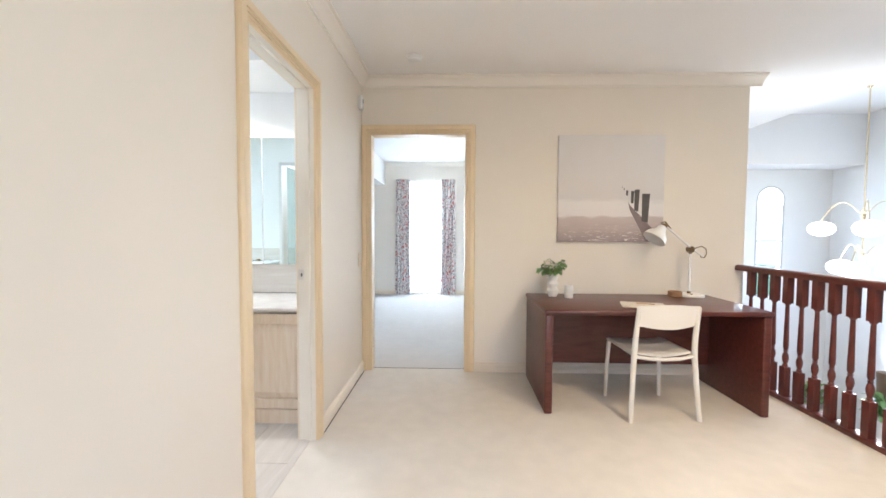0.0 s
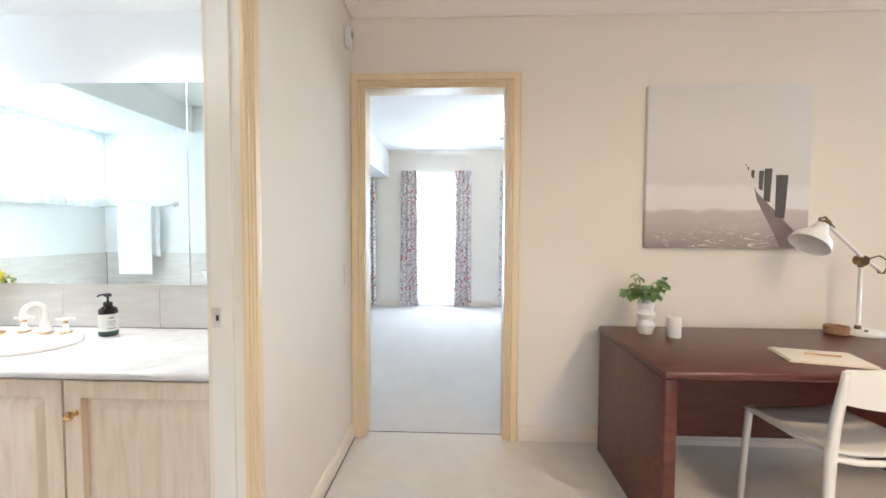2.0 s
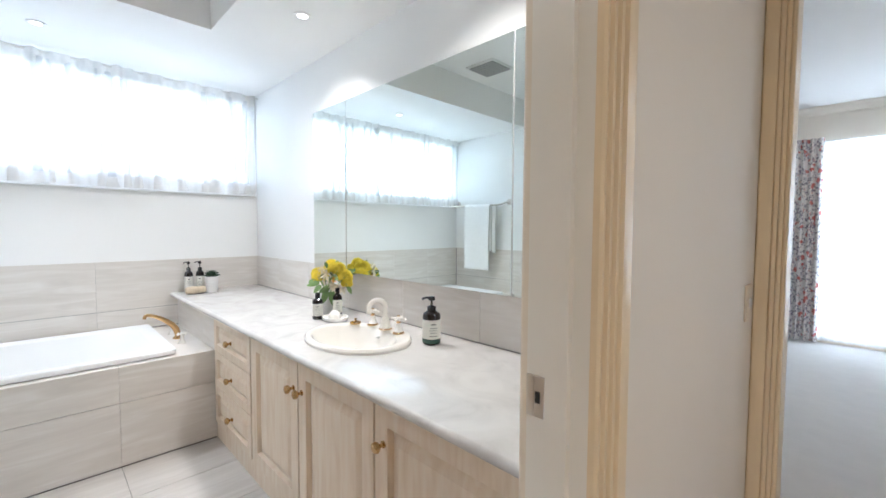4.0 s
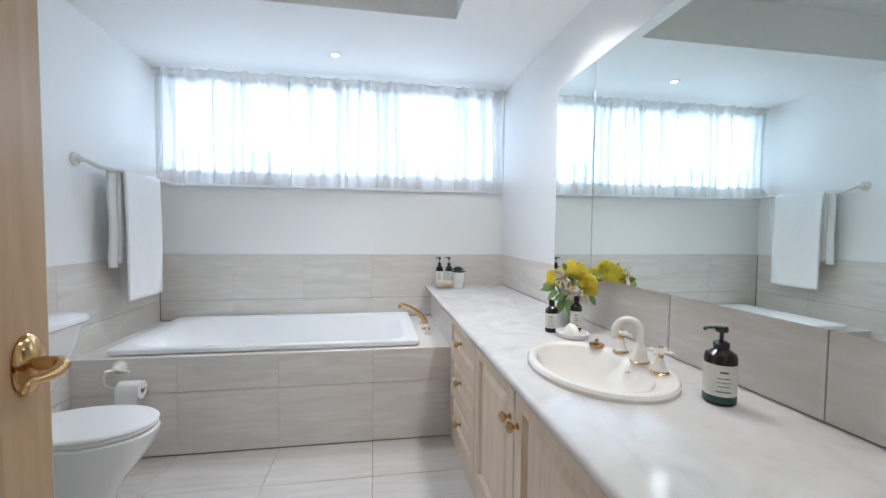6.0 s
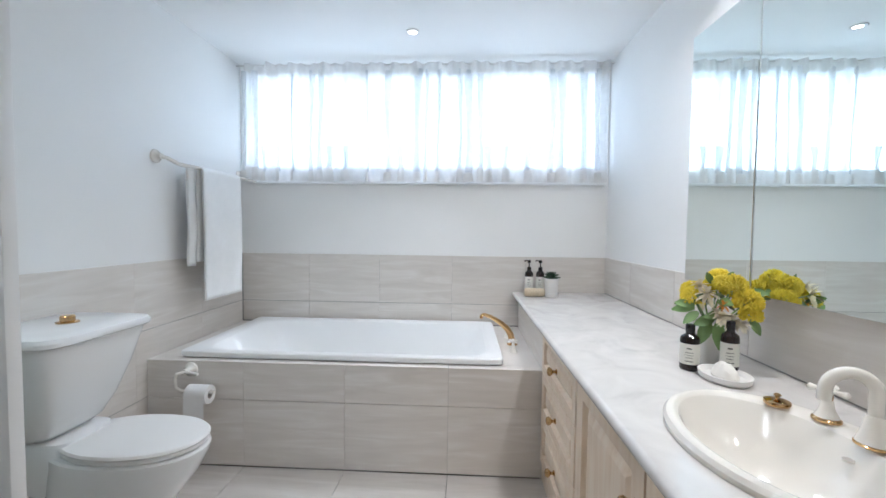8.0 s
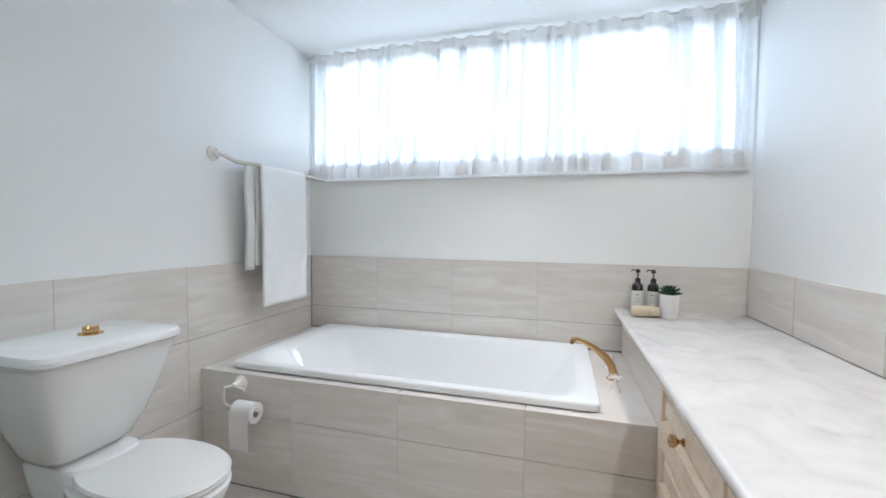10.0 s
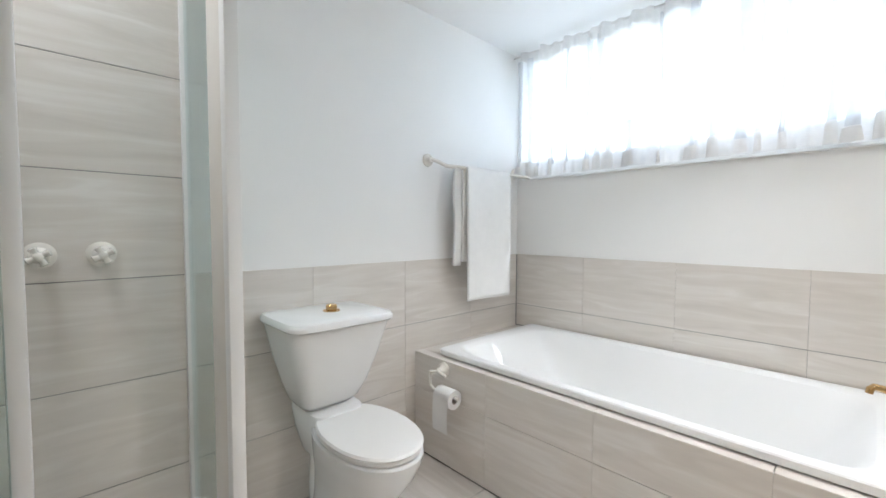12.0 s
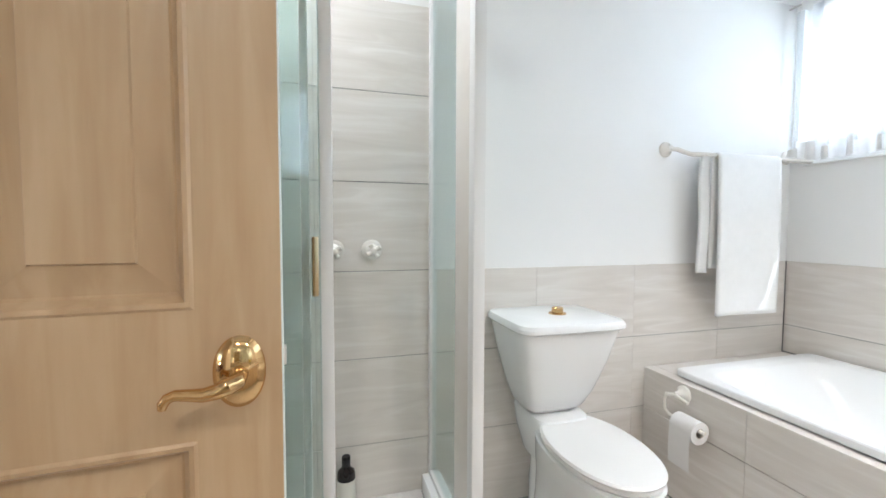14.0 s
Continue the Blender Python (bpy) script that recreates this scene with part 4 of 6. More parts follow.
part("trapway", tube([(PX, 0.18, 0.34), (PX, 0.12, 0.24), (PX, 0.09, 0.13), (PX, 0.085, 0.0)], [0.075, 0.07, 0.062, 0.06], 24), M_PORC, wc)
part("seat", loft([(PX, 0.414, 0.409, 0.144, 0.222, 2.15), (PX, 0.414, 0.417, 0.151, 0.230, 2.15), (PX, 0.414, 0.425, 0.149, 0.228, 2.15)], 64), M_PLASTIC, wc)
part("lid", loft([(PX, 0.414, 0.4275, 0.151, 0.231, 2.15), (PX, 0.414, 0.435, 0.154, 0.235, 2.15), (PX, 0.414, 0.442, 0.148, 0.228, 2.15), (PX, 0.414, 0.4455, 0.125, 0.195, 2.1), (PX, 0.414, 0.447, 0.06, 0.10, 2)], 64), M_PLASTIC, wc)
for sx in (-0.07, 0.07):
    part("hinge", box(PX + sx - 0.018, PX + sx + 0.018, 0.175, 0.215, 0.408, 0.444, 0.008), M_PLASTIC, wc)

# toilet roll and holder
th = thing("toilet_roll_holder", "white porcelain toilet roll holder on the tiled bath side", "toilet roll holder", -3.125, 1.52, 0.47)
bm = lathe([(0.034, 0), (0.033, 0.008), (0.022, 0.016), (0.015, 0.03), (0.013, 0.05)], 28)
bmesh.ops.rotate(bm, verts=bm.verts, cent=(0, 0, 0), matrix=Matrix.Rotation(radians(90), 3, "Y"))
part("rose", bm, M_CREAMPORC, th)
part("arm", tube([(0.045, 0.0, 0.0), (0.06, -0.03, -0.005), (0.06, -0.04, -0.03), (0.06, -0.035, -0.07), (0.06, -0.01, -0.085), (0.06, 0.15, -0.085)], 0.008), M_CREAMPORC, th)
part("bar", tube([(0.045, 0.0, 0.0), (0.055, 0.02, 0.003), (0.058, 0.07, -0.005)], 0.007), M_CREAMPORC, th)
rl = thing("toilet_roll", "white toilet paper roll with a hanging end", "toilet roll", -3.065, 1.60, 0.375)


def ring_tube(r0, r1, y0, y1, n=36):
    bm = bmesh.new()
    R = []
    for r, y in ((r0, y0), (r1, y0), (r1, y1), (r0, y1)):
        R.append([bm.verts.new((r * math.cos(2 * math.pi * i / n), y, r * math.sin(2 * math.pi * i / n))) for i in range(n)])
    for a, b in zip(R, R[1:] + R[:1]):
        for i in range(n):
            bm.faces.new((a[i], a[(i + 1) % n], b[(i + 1) % n], b[i]))
    return bm


part("paper", ring_tube(0.019, 0.043, -0.05, 0.05), M_PAPERW, rl)
part("core", ring_tube(0.0165, 0.019, -0.0505, 0.0505), mat("grey_card", (0.45, 0.40, 0.34), 0.9), rl)
part("hanging_sheet", sheet(lambda u, v: (0.0435 + 0.004 * math.sin(v * 3), -0.048 + 0.096 * u, -0.15 * v + 0.004), 4, 8), M_PAPERW, rl)

# towel rail and towel
tr = thing("towel_rail", "white double towel rail with curved ends", "towel rail", 0, SY, 1.5)
for x in (-3.215, -3.965):
    bm = lathe([(0.034, 0), (0.033, 0.008), (0.022, 0.014), (0.016, 0.024), (0.014, 0.035)], 28)
    bmesh.ops.rotate(bm, verts=bm.verts, cent=(0, 0, 0), matrix=Matrix.Rotation(radians(-90), 3, "X"))
    bmesh.ops.translate(bm, verts=bm.verts, vec=(x, 0.0, 0))
    part("rose", bm, M_CREAMPORC, tr)
    s = -1 if x > -3.5 else 1
    bm = tube([(x, 0.03, 0), (x + 0.02 * s, 0.05, -0.006), (x + 0.06 * s, 0.08, -0.03), (x + 0.10 * s if s < 0 else x - 0.0, 0.11, -0.035)], 0.0095)
    part("arm", bm, M_CREAMPORC, tr)
part("bar", tube([(-3.24, 0.045, -0.008), (-3.29, 0.07, -0.03), (-3.94, 0.07, -0.03), (-3.965, 0.045, -0.01)], 0.008), M_CREAMPORC, tr)
part("bar", tube([(-3.28, 0.085, -0.03), (-3.33, 0.12, -0.035), (-3.96, 0.12, -0.035), (-3.975, 0.09, -0.03)], 0.008), M_CREAMPORC, tr)
tw = thing("towel", "white bath towel folded over the rail", "towel", -3.555, SY + 0.12, 1.465)


def towel_fn(drop_front, drop_back, w, thick):
    def fn(u, v):
        s = v * (drop_front + drop_back + 0.05) - drop_back
        y, z = (-0.016 - thick, -min(-s, drop_back)) if s < 0 else ((0.018 + thick, -(s - 0.05)) if s > 0.05 else (0.018 * math.sin((s / 0.05 - 0.5) * math.pi), 0.012 * math.cos((s / 0.05 - 0.5) * math.pi)))
        x = (u - 0.5) * w + (0.03 * (s > 0.05) * (s - 0.05) * 0.3)
        y += 0.006 * math.sin(u * 7 + s * 3) * min(1, abs(s) * 3)
        return (-x, y, z)
    return fn


bm = sheet(towel_fn(0.71, 0.50, 0.36, 0.004), 24, 60)
tm = part("cloth", bm, M_TOWEL, tw, smooth=80)
so = tm.modifiers.new("thick", "SOLIDIFY")
so.thickness = 0.012
bm = sheet(lambda u, v: (0.185 + 0.04 * u, -0.02 - 0.008 * u - 0.004 * math.sin(v * 8), -0.52 * v), 6, 20)
tm = part("folded_edge", bm, M_TOWEL, tw, smooth=80)
so = tm.modifiers.new("thick", "SOLIDIFY")
so.thickness = 0.018

# ---- shower ----
KX, FY = -2.12, 1.778
sb = thing("shower_tray", "raised tiled shower tray with a white kerb", "shower tray")
part("base", box(KX + 0.04, BX - 0.01, SY + 0.01, FY - 0.04, 0, 0.112), M_GROUT, sb, smooth=0)
for a, b in ((-2.075, -1.70), (-1.697, -1.30), (-1.297, -0.94)):
    tile(sb, a, b, SY + 0.011, FY - 0.042, 0.112, 0.12, M_TILEF)
bm = box(KX - 0.035, KX + 0.04, SY + 0.01, FY + 0.035, 0, 0.18, 0.004)
part("kerb", bm, M_ACRYL, sb)
part("front_kerb", box(KX + 0.041, BX - 0.01, FY - 0.04, FY + 0.035, 0, 0.18, 0.004), M_ACRYL, sb)
ss = thing("shower_screen", "white framed shower screen of greenish glass, standing open", "shower screen", 0, 0, 0.18)
part("corner_post", box(KX - 0.018, KX + 0.016, FY - 0.02, FY + 0.022, 0, 1.86, 0.003), M_PLASTIC, ss)
part("wall_channel", box(KX - 0.014, KX + 0.014, SY + 0.01, SY + 0.03, 0, 1.86, 0.002), M_PLASTIC, ss)
part("head_rail", box(KX + 0.015, BX - 0.01, FY - 0.02, FY + 0.02, 1.825, 1.86, 0.003), M_PLASTIC, ss)
part("side_head_rail", box(KX - 0.018, KX + 0.014, SY + 0.031, FY - 0.021, 1.825, 1.86, 0.003), M_PLASTIC, ss)
part("sill_rail", box(KX + 0.015, BX - 0.01, FY - 0.02, FY + 0.02, 0, 0.022, 0.002), M_PLASTIC, ss)
part("side_sill_rail", box(KX - 0.018, KX + 0.014, SY + 0.031, FY - 0.021, 0, 0.022, 0.002), M_PLASTIC, ss)
part("side_jamb", box(KX - 0.012, KX + 0.012, FY - 0.15, FY - 0.021, 0.022, 1.825, 0.002), mat("cream_aluminium", (0.74, 0.70, 0.64), 0.35), ss)
part("side_glass", box(KX - 0.003, KX + 0.003, SY + 0.03, FY - 0.15, 0.022, 1.825), M_GLASSG, ss, smooth=0)
part("door_stile", box(-1.745, -1.713, FY + 0.004, FY + 0.03, 0.022, 1.825, 0.003), M_PLASTIC, ss)
part("inner_stile", box(-1.69, -1.672, FY - 0.02, FY + 0.0, 0.022, 1.825, 0.002), M_PLASTIC, ss)
leaf_turn = Matrix.Rotation(radians(48), 3, "Z")
for nm, dims, mt in (("door_glass", (0.012, 0.36, -0.003, 0.003, 0.03, 1.81), M_GLASSG), ("door_rail", (0.012, 0.36, -0.008, 0.008, 0.012, 0.0295), M_PLASTIC), ("door_rail", (0.012, 0.36, -0.008, 0.008, 1.8105, 1.828), M_PLASTIC), ("door_edge", (0.3605, 0.372, -0.009, 0.009, 0.012, 1.828), M_PLASTIC)):
    bm = box(*dims)
    bmesh.ops.rotate(bm, verts=bm.verts, cent=(0, 0, 0), matrix=leaf_turn)
    bmesh.ops.translate(bm, verts=bm.verts, vec=(-1.722, FY + 0.024, 0))
    part(nm, bm, mt, ss, smooth=0)
part("fixed_glass", box(-1.67, BX - 0.012, FY - 0.012, FY - 0.006, 0.022, 1.825), M_GLASSG, ss, smooth=0)
part("pull_handle", box(-1.712, -1.696, FY + 0.03, FY + 0.055, 0.80, 0.94, 0.004), M_PALEBRASS, ss, "pale brass pull handle")
for i, x in enumerate((-1.89, -1.755)):
    cross_tap("shower_tap", "white porcelain cross-handle shower tap on the tiled wall", x, SY + 0.01, 1.06, False, 0.85, rx=-90, reach=0.72)


def bottle(name, label, x, y, z, r, h, pump, glass=M_AMBER, band=None, ang=0.0, group=""):
    """A round dark bottle with a wrapped paper label and a cap or pump."""
    b = thing(name, label, "bottle", x, y, z, ang, group)
    body = h * (0.68 if pump else 0.80)
    part("body", lathe([(r * 0.9, 0), (r, 0.004), (r, body * 0.84), (r * 0.92, body * 0.91), (r * 0.55, body * 0.975), (r * 0.42, body)], 32), glass, b)
    lab = part("paper_label", lathe([(r + 0.0006, body * 0.18), (r + 0.0006, body * 0.74)], 32, cap=False), M_LABEL, b)
    for k, (w, zz, hh) in enumerate(((0.5, 0.60, 0.035), (0.8, 0.50, 0.015), (0.9, 0.43, 0.012), (0.7, 0.36, 0.012), (0.9, 0.26, 0.02))):
        bm = sheet(lambda u, v: ((r + 0.0012) * math.sin((u - 0.5) * w), -(r + 0.0012) * math.cos((u - 0.5) * w), body * zz + body * hh * v), 6, 1)
        part("print_bar", bm, M_INK, lab)
    if band:
        part("band", lathe([(r + 0.0006, body * 0.06), (r + 0.0006, body * 0.17)], 32, cap=False), band, b)
    if pump:
        part("collar", lathe([(r * 0.48, body), (r * 0.5, body + 0.003), (r * 0.5, body + h * 0.07), (r * 0.3, body + h * 0.09)], 24), M_BLACK, b)
        part("stem", lathe([(r * 0.13, body + h * 0.08), (r * 0.13, body + h * 0.2)], 12), M_BLACK, b)
        bm = lathe([(r * 0.36, body + h * 0.2), (r * 0.40, body + h * 0.22), (r * 0.36, body + h * 0.27), (r * 0.1, body + h * 0.28)], 20)
        tube([(0, 0, body + h * 0.25), (-r * 0.6, -0.2 * r, body + h * 0.262), (-r * 1.0, -0.3 * r, body + h * 0.255), (-r * 1.15, -0.33 * r, body + h * 0.225)], r * 0.12, 10, bm)
        part("pump_head", bm, M_BLACK, b)
    else:
        part("cap", lathe([(r * 0.45, body), (r * 0.48, body + 0.002), (r * 0.48, h * 0.985), (r * 0.42, h)], 24), M_BLACK, b)
    return b


bottle("shower_bottle", "dark shampoo bottle with pale label on the shower floor", -1.79, 1.345, 0.12, 0.032, 0.20, False, ang=10)
bottle("soap_dispenser", "dark amber soap dispenser with cream label and green band", -1.765, 3.612, 0.745, 0.036, 0.20, True, band=M_GREENBAND, ang=60)
bottle("lotion_bottle", "dark pump bottle with cream label on the bench", -3.885, 3.24, 0.745, 0.026, 0.232, True, ang=80, group="pump bottles on the bench")
bottle("lotion_bottle", "dark pump bottle with cream label on the bench", -3.88, 3.31, 0.745, 0.026, 0.232, True, ang=70, group="pump bottles on the bench")
bottle("toner_bottle", "dark bottle with cream label and black cap", -2.49, 3.495, 0.745, 0.026, 0.135, False, ang=60)
bottle("spray_bottle", "dark spray bottle with cream label standing in the dish", -2.45, 3.585, 0.752, 0.023, 0.148, False, ang=60)

dish = thing("soap_dish", "white oval soap dish", "soap dish", -2.405, 3.545, 0.745)
part("dish", loft([(0, 0, 0, 0.064, 0.05), (0, 0, 0.006, 0.072, 0.058), (0, 0, 0.02, 0.075, 0.061), (0, 0, 0.02, 0.069, 0.056), (0, 0, 0.008, 0.06, 0.048)], 40), M_CERAM, dish)
sop = thing("shell_soap", "cream shell-shaped soap lying in the dish", "soap", -2.38, 3.53, 0.753)
bm = loft([(0, 0, 0, 0.036, 0.02), (0, 0, 0.012, 0.044, 0.027), (0, 0, 0.03, 0.036, 0.022), (0, 0, 0.044, 0.016, 0.010)], 28)
for v in bm.verts:
    v.co.z += 0.004 * math.sin(v.co.x * 300)
part("soap", bm, mat("white_soap", (0.80, 0.77, 0.71), 0.5, vary=0.04), sop)

# sponge and succulent on the bench
spg = thing("sponge", "tan loofah sponge roll lying on the marble bench", "sponge", -3.80, 3.262, 0.745, 0)
bm = tube([(0, -0.062, 0.027), (0, -0.055, 0.027), (0, -0.02, 0.027), (0, 0.02, 0.027), (0, 0.055, 0.027), (0, 0.062, 0.027)], [0.017, 0.025, 0.027, 0.026, 0.024, 0.016], 18)
part("sponge_roll", bm, M_SPONGE, spg, smooth=80)
suc = thing("succulent", "small green succulent in a white ribbed pot", "pot plant", -3.80, 3.365, 0.745)
bm = lathe([(0.033, 0), (0.036, 0.004), (0.041, 0.108), (0.042, 0.115), (0.037, 0.115), (0.035, 0.095)], 48)
part("pot", bm, M_CERAM, suc)
random.seed(3)


def leaf(bm, base, direction, length, width, droop=0.25, thick=0.0, face=(0, 0, 1)):
    """One pointed leaf with a folded midrib."""
    d = Vector(direction).normalized()
    side = d.cross(Vector(face))
    side = side.normalized() if side.length > 1e-3 else Vector((1, 0, 0))
    nrm = side.cross(d)
    base = Vector(base)
    rows = []
    for i in range(6):
        t = i / 5
        w = width * math.sin(math.pi * min(0.97, t * 0.9 + 0.08)) ** 0.8 * 0.5
        c = base + d * length * t - Vector((0, 0, 1)) * droop * length * t * t
        rows.append((bm.verts.new(c - side * w + nrm * w * 0.3), bm.verts.new(c - nrm * thick), bm.verts.new(c + side * w + nrm * w * 0.3)))
    for a, b in zip(rows, rows[1:]):
        bm.faces.new((a[0], a[1], b[1], b[0]))
        bm.faces.new((a[1], a[2], b[2], b[1]))


bm = bmesh.new()
for ring_i, (cnt, el, ln) in enumerate(((10, 0.15, 0.054), (9, 0.5, 0.048), (7, 1.0, 0.038), (4, 1.8, 0.028))):
    for k in range(cnt):
        a = 2 * math.pi * (k + 0.5 * ring_i) / cnt
        leaf(bm, (0, 0, 0.112 + 0.006 * ring_i), (math.cos(a), math.sin(a), el), ln, 0.022, -0.1, 0.004)
part("rosette", bm, M_LEAFD, suc, smooth=60)

# flowers in a vase beside the basin
fv = thing("flower_arrangement", "yellow and cream flowers with green leaves in a slim white vase", "flowers", -2.55, 3.585, 0.745)
part("vase", lathe([(0.026, 0), (0.03, 0.004), (0.031, 0.05), (0.026, 0.10), (0.022, 0.14), (0.024, 0.15), (0.02, 0.15), (0.018, 0.12)], 32), M_CERAM, fv)
random.seed(11)
FR, FF = Vector((0.5, 0.866, 0)), Vector((0.866, -0.5, 0))


def spray(r, f, z):
    """A place in the bouquet: along the bench wall, towards the room, height."""
    return FR * r + FF * f + Vector((0, 0, z))


def petals(bm, c, hr, count, size):
    """A domed head packed with narrow standing petals."""
    for k in range(count):
        b = 1 - 1.45 * (k + 0.5) / count
        a = k * 2.39996 + random.uniform(-0.2, 0.2)
        q = math.sqrt(max(0, 1 - b * b))
        n_ = Vector((q * math.cos(a), q * math.sin(a), b))
        root = c + n_ * hr * 0.55
        tip = c + n_ * hr * random.uniform(0.88, 1.10)
        t1 = n_.orthogonal().normalized() * size
        t2 = n_.cross(t1).normalized() * size
        mid = root.lerp(tip, 0.75)
        ring = [bm.verts.new(mid + d) for d in (t1, t2, -t1, -t2)]
        v0, v1 = bm.verts.new(root), bm.verts.new(tip)
        for i in range(4):
            bm.faces.new((ring[i], ring[(i + 1) % 4], v1))
            bm.faces.new((ring[(i + 1) % 4], ring[i], v0))


for r, f, z, hr in ((-0.045, 0.03, 0.205, 0.036), (0.055, 0.015, 0.245, 0.040), (0.09, 0.025, 0.205, 0.042), (0.10, 0.015, 0.165, 0.032), (0.02, -0.03, 0.258, 0.038), (0.06, -0.055, 0.225, 0.038), (-0.02, -0.06, 0.215, 0.038), (0.10, -0.035, 0.19, 0.034), (-0.05, 0.0, 0.222, 0.034), (0.03, 0.02, 0.25, 0.03)):
    c = spray(r, f, z)
    bm = bmesh.new()
    petals(bm, c, hr, 320, 0.0034)
    part("yellow_bloom", bm, M_YELLOW, fv, smooth=0)
    part("stem", tube([(0.0, 0.0, 0.12), (c.x * 0.5, c.y * 0.5, c.z * 0.75), (c.x, c.y, c.z)], 0.0025, 6), M_LEAF, fv)
for r, f, z, cnt, ln in ((0.052, 0.065, 0.155, 22, 0.038), (-0.01, 0.05, 0.225, 12, 0.042), (-0.03, 0.03, 0.245, 10, 0.034), (0.03, 0.075, 0.165, 14, 0.034), (0.075, 0.055, 0.145, 12, 0.03), (-0.02, -0.08, 0.19, 12, 0.036), (0.02, 0.06, 0.175, 8, 0.028)):
    c = spray(r, f, z)
    bm = bmesh.new()
    for k in range(cnt):
        a = 2 * math.pi * k / cnt + random.uniform(-0.3, 0.3)
        d = FR * math.cos(a) + Vector((0, 0, 0.7 * math.sin(a))) + FF * random.uniform(0.2, 1.1)
        leaf(bm, c, d, ln * random.uniform(0.75, 1.1), 0.015, 0.15)
    part("cream_bloom", bm, M_CREAMFL, fv, smooth=60)
bm = bmesh.new()
for k in range(7):
    a = 2 * math.pi * k / 7
    leaf(bm, spray(0.032, 0.055, 0.195), FR * math.cos(a) + Vector((0, 0, math.sin(a))) + FF * 0.7, 0.024, 0.008, 0.1)
part("orange_bloom", bm, mat("orange_blossom", (0.62, 0.27, 0.05), 0.8, vary=0.2, scale=40), fv, smooth=60)
for r, f, z, dr, df, dz, ln, w in ((-0.04, 0.04, 0.175, -1.0, 0.2, 0.0, 0.07, 0.03), (-0.04, 0.05, 0.185, -1.0, 0.1, 0.25, 0.06, 0.028), (-0.03, 0.05, 0.165, -0.7, 0.5, -0.5, 0.06, 0.028), (0.01, 0.05, 0.15, -0.7, 0.6, -0.1, 0.075, 0.032), (0.02, 0.05, 0.14, 0.1, 0.4, -1.0, 0.08, 0.036), (0.0, 0.05, 0.14, -0.4, 0.4, -0.9, 0.075, 0.036), (0.03, 0.05, 0.16, -0.9, 0.5, 0.1, 0.06, 0.026), (0.09, 0.0, 0.225, 1.0, 0.0, 0.3, 0.06, 0.028), (0.10, -0.02, 0.22, 1.0, -0.2, 0.0, 0.055, 0.026), (0.10, 0.02, 0.155, 0.5, 0.3, -0.8, 0.05, 0.024), (0.0, 0.0, 0.25, -0.3, 0.3, 1.0, 0.05, 0.02), (0.04, 0.0, 0.26, 0.4, 0.2, 1.0, 0.045, 0.018), (0.02, 0.02, 0.21, 0.0, 0.8, 0.5, 0.06, 0.03), (0.0, -0.06, 0.18, -0.2, -1.0, -0.2, 0.07, 0.03), (0.05, -0.06, 0.17, 0.4, -1.0, -0.2, 0.07, 0.03), (-0.04, -0.03, 0.18, -1.0, -0.3, 0.0, 0.07, 0.03), (0.02, 0.03, 0.2, 0.6, 0.7, 0.1, 0.06, 0.03), (-0.01, 0.04, 0.2, -0.5, 0.7, 0.5, 0.06, 0.026)):
    bm = bmesh.new()
    leaf(bm, spray(r, f, z), FR * dr + FF * df + Vector((0, 0, dz)), ln * 0.9, w, 0.15, face=FF * 0.9 + Vector((0, 0, 0.45)))
    part("leaf", bm, M_LEAF, fv, smooth=60)

# ---- bathroom door, standing open ----
DW, DH = 0.760, 2.0
door = thing("door_1", "limed timber panelled bathroom door with brass lever, standing open", "door", BX - 0.004, 2.262, 0.008, 184.2)
door["kind"] = "structure"
# local: x along the leaf from the hinge, face towards the room at -y
LX = [0.0, 0.103, 0.322, 0.430, 0.657, DW]
LZ = [0.0, 0.20, 0.855, 1.027, 1.88, DH]
bm = perforated(LX, LZ, {(1, 1), (1, 3), (3, 1), (3, 3)}, -0.019, 0.019)
part("leaf_frame", bm, M_DOORWOOD, door, smooth=0)
for a, b in ((LX[1], LX[2]), (LX[3], LX[4])):
    for c, d in ((LZ[1], LZ[2]), (LZ[3], LZ[4])):
        bm = bmesh.new()
        for sgn in (-1, 1):
            rings = []
            for inset, dep in ((0.0, 0.019), (0.004, 0.0225), (0.010, 0.021), (0.018, 0.008), (0.022, 0.005), (0.026, 0.005), (0.060, 0.014), (0.062, 0.018)):
                y = sgn * dep
                rings.append([bm.verts.new(q) for q in ((a + inset, y, c + inset), (b - inset, y, c + inset), (b - inset, y, d - inset), (a + inset, y, d - inset))])
            for r, q in zip(rings, rings[1:]):
                for i in range(4):
                    bm.faces.new((r[i], r[(i + 1) % 4], q[(i + 1) % 4], q[i]))
            bm.faces.new(rings[-1])
        part("door_panel", bm, M_DOORWOOD, door, smooth=20)
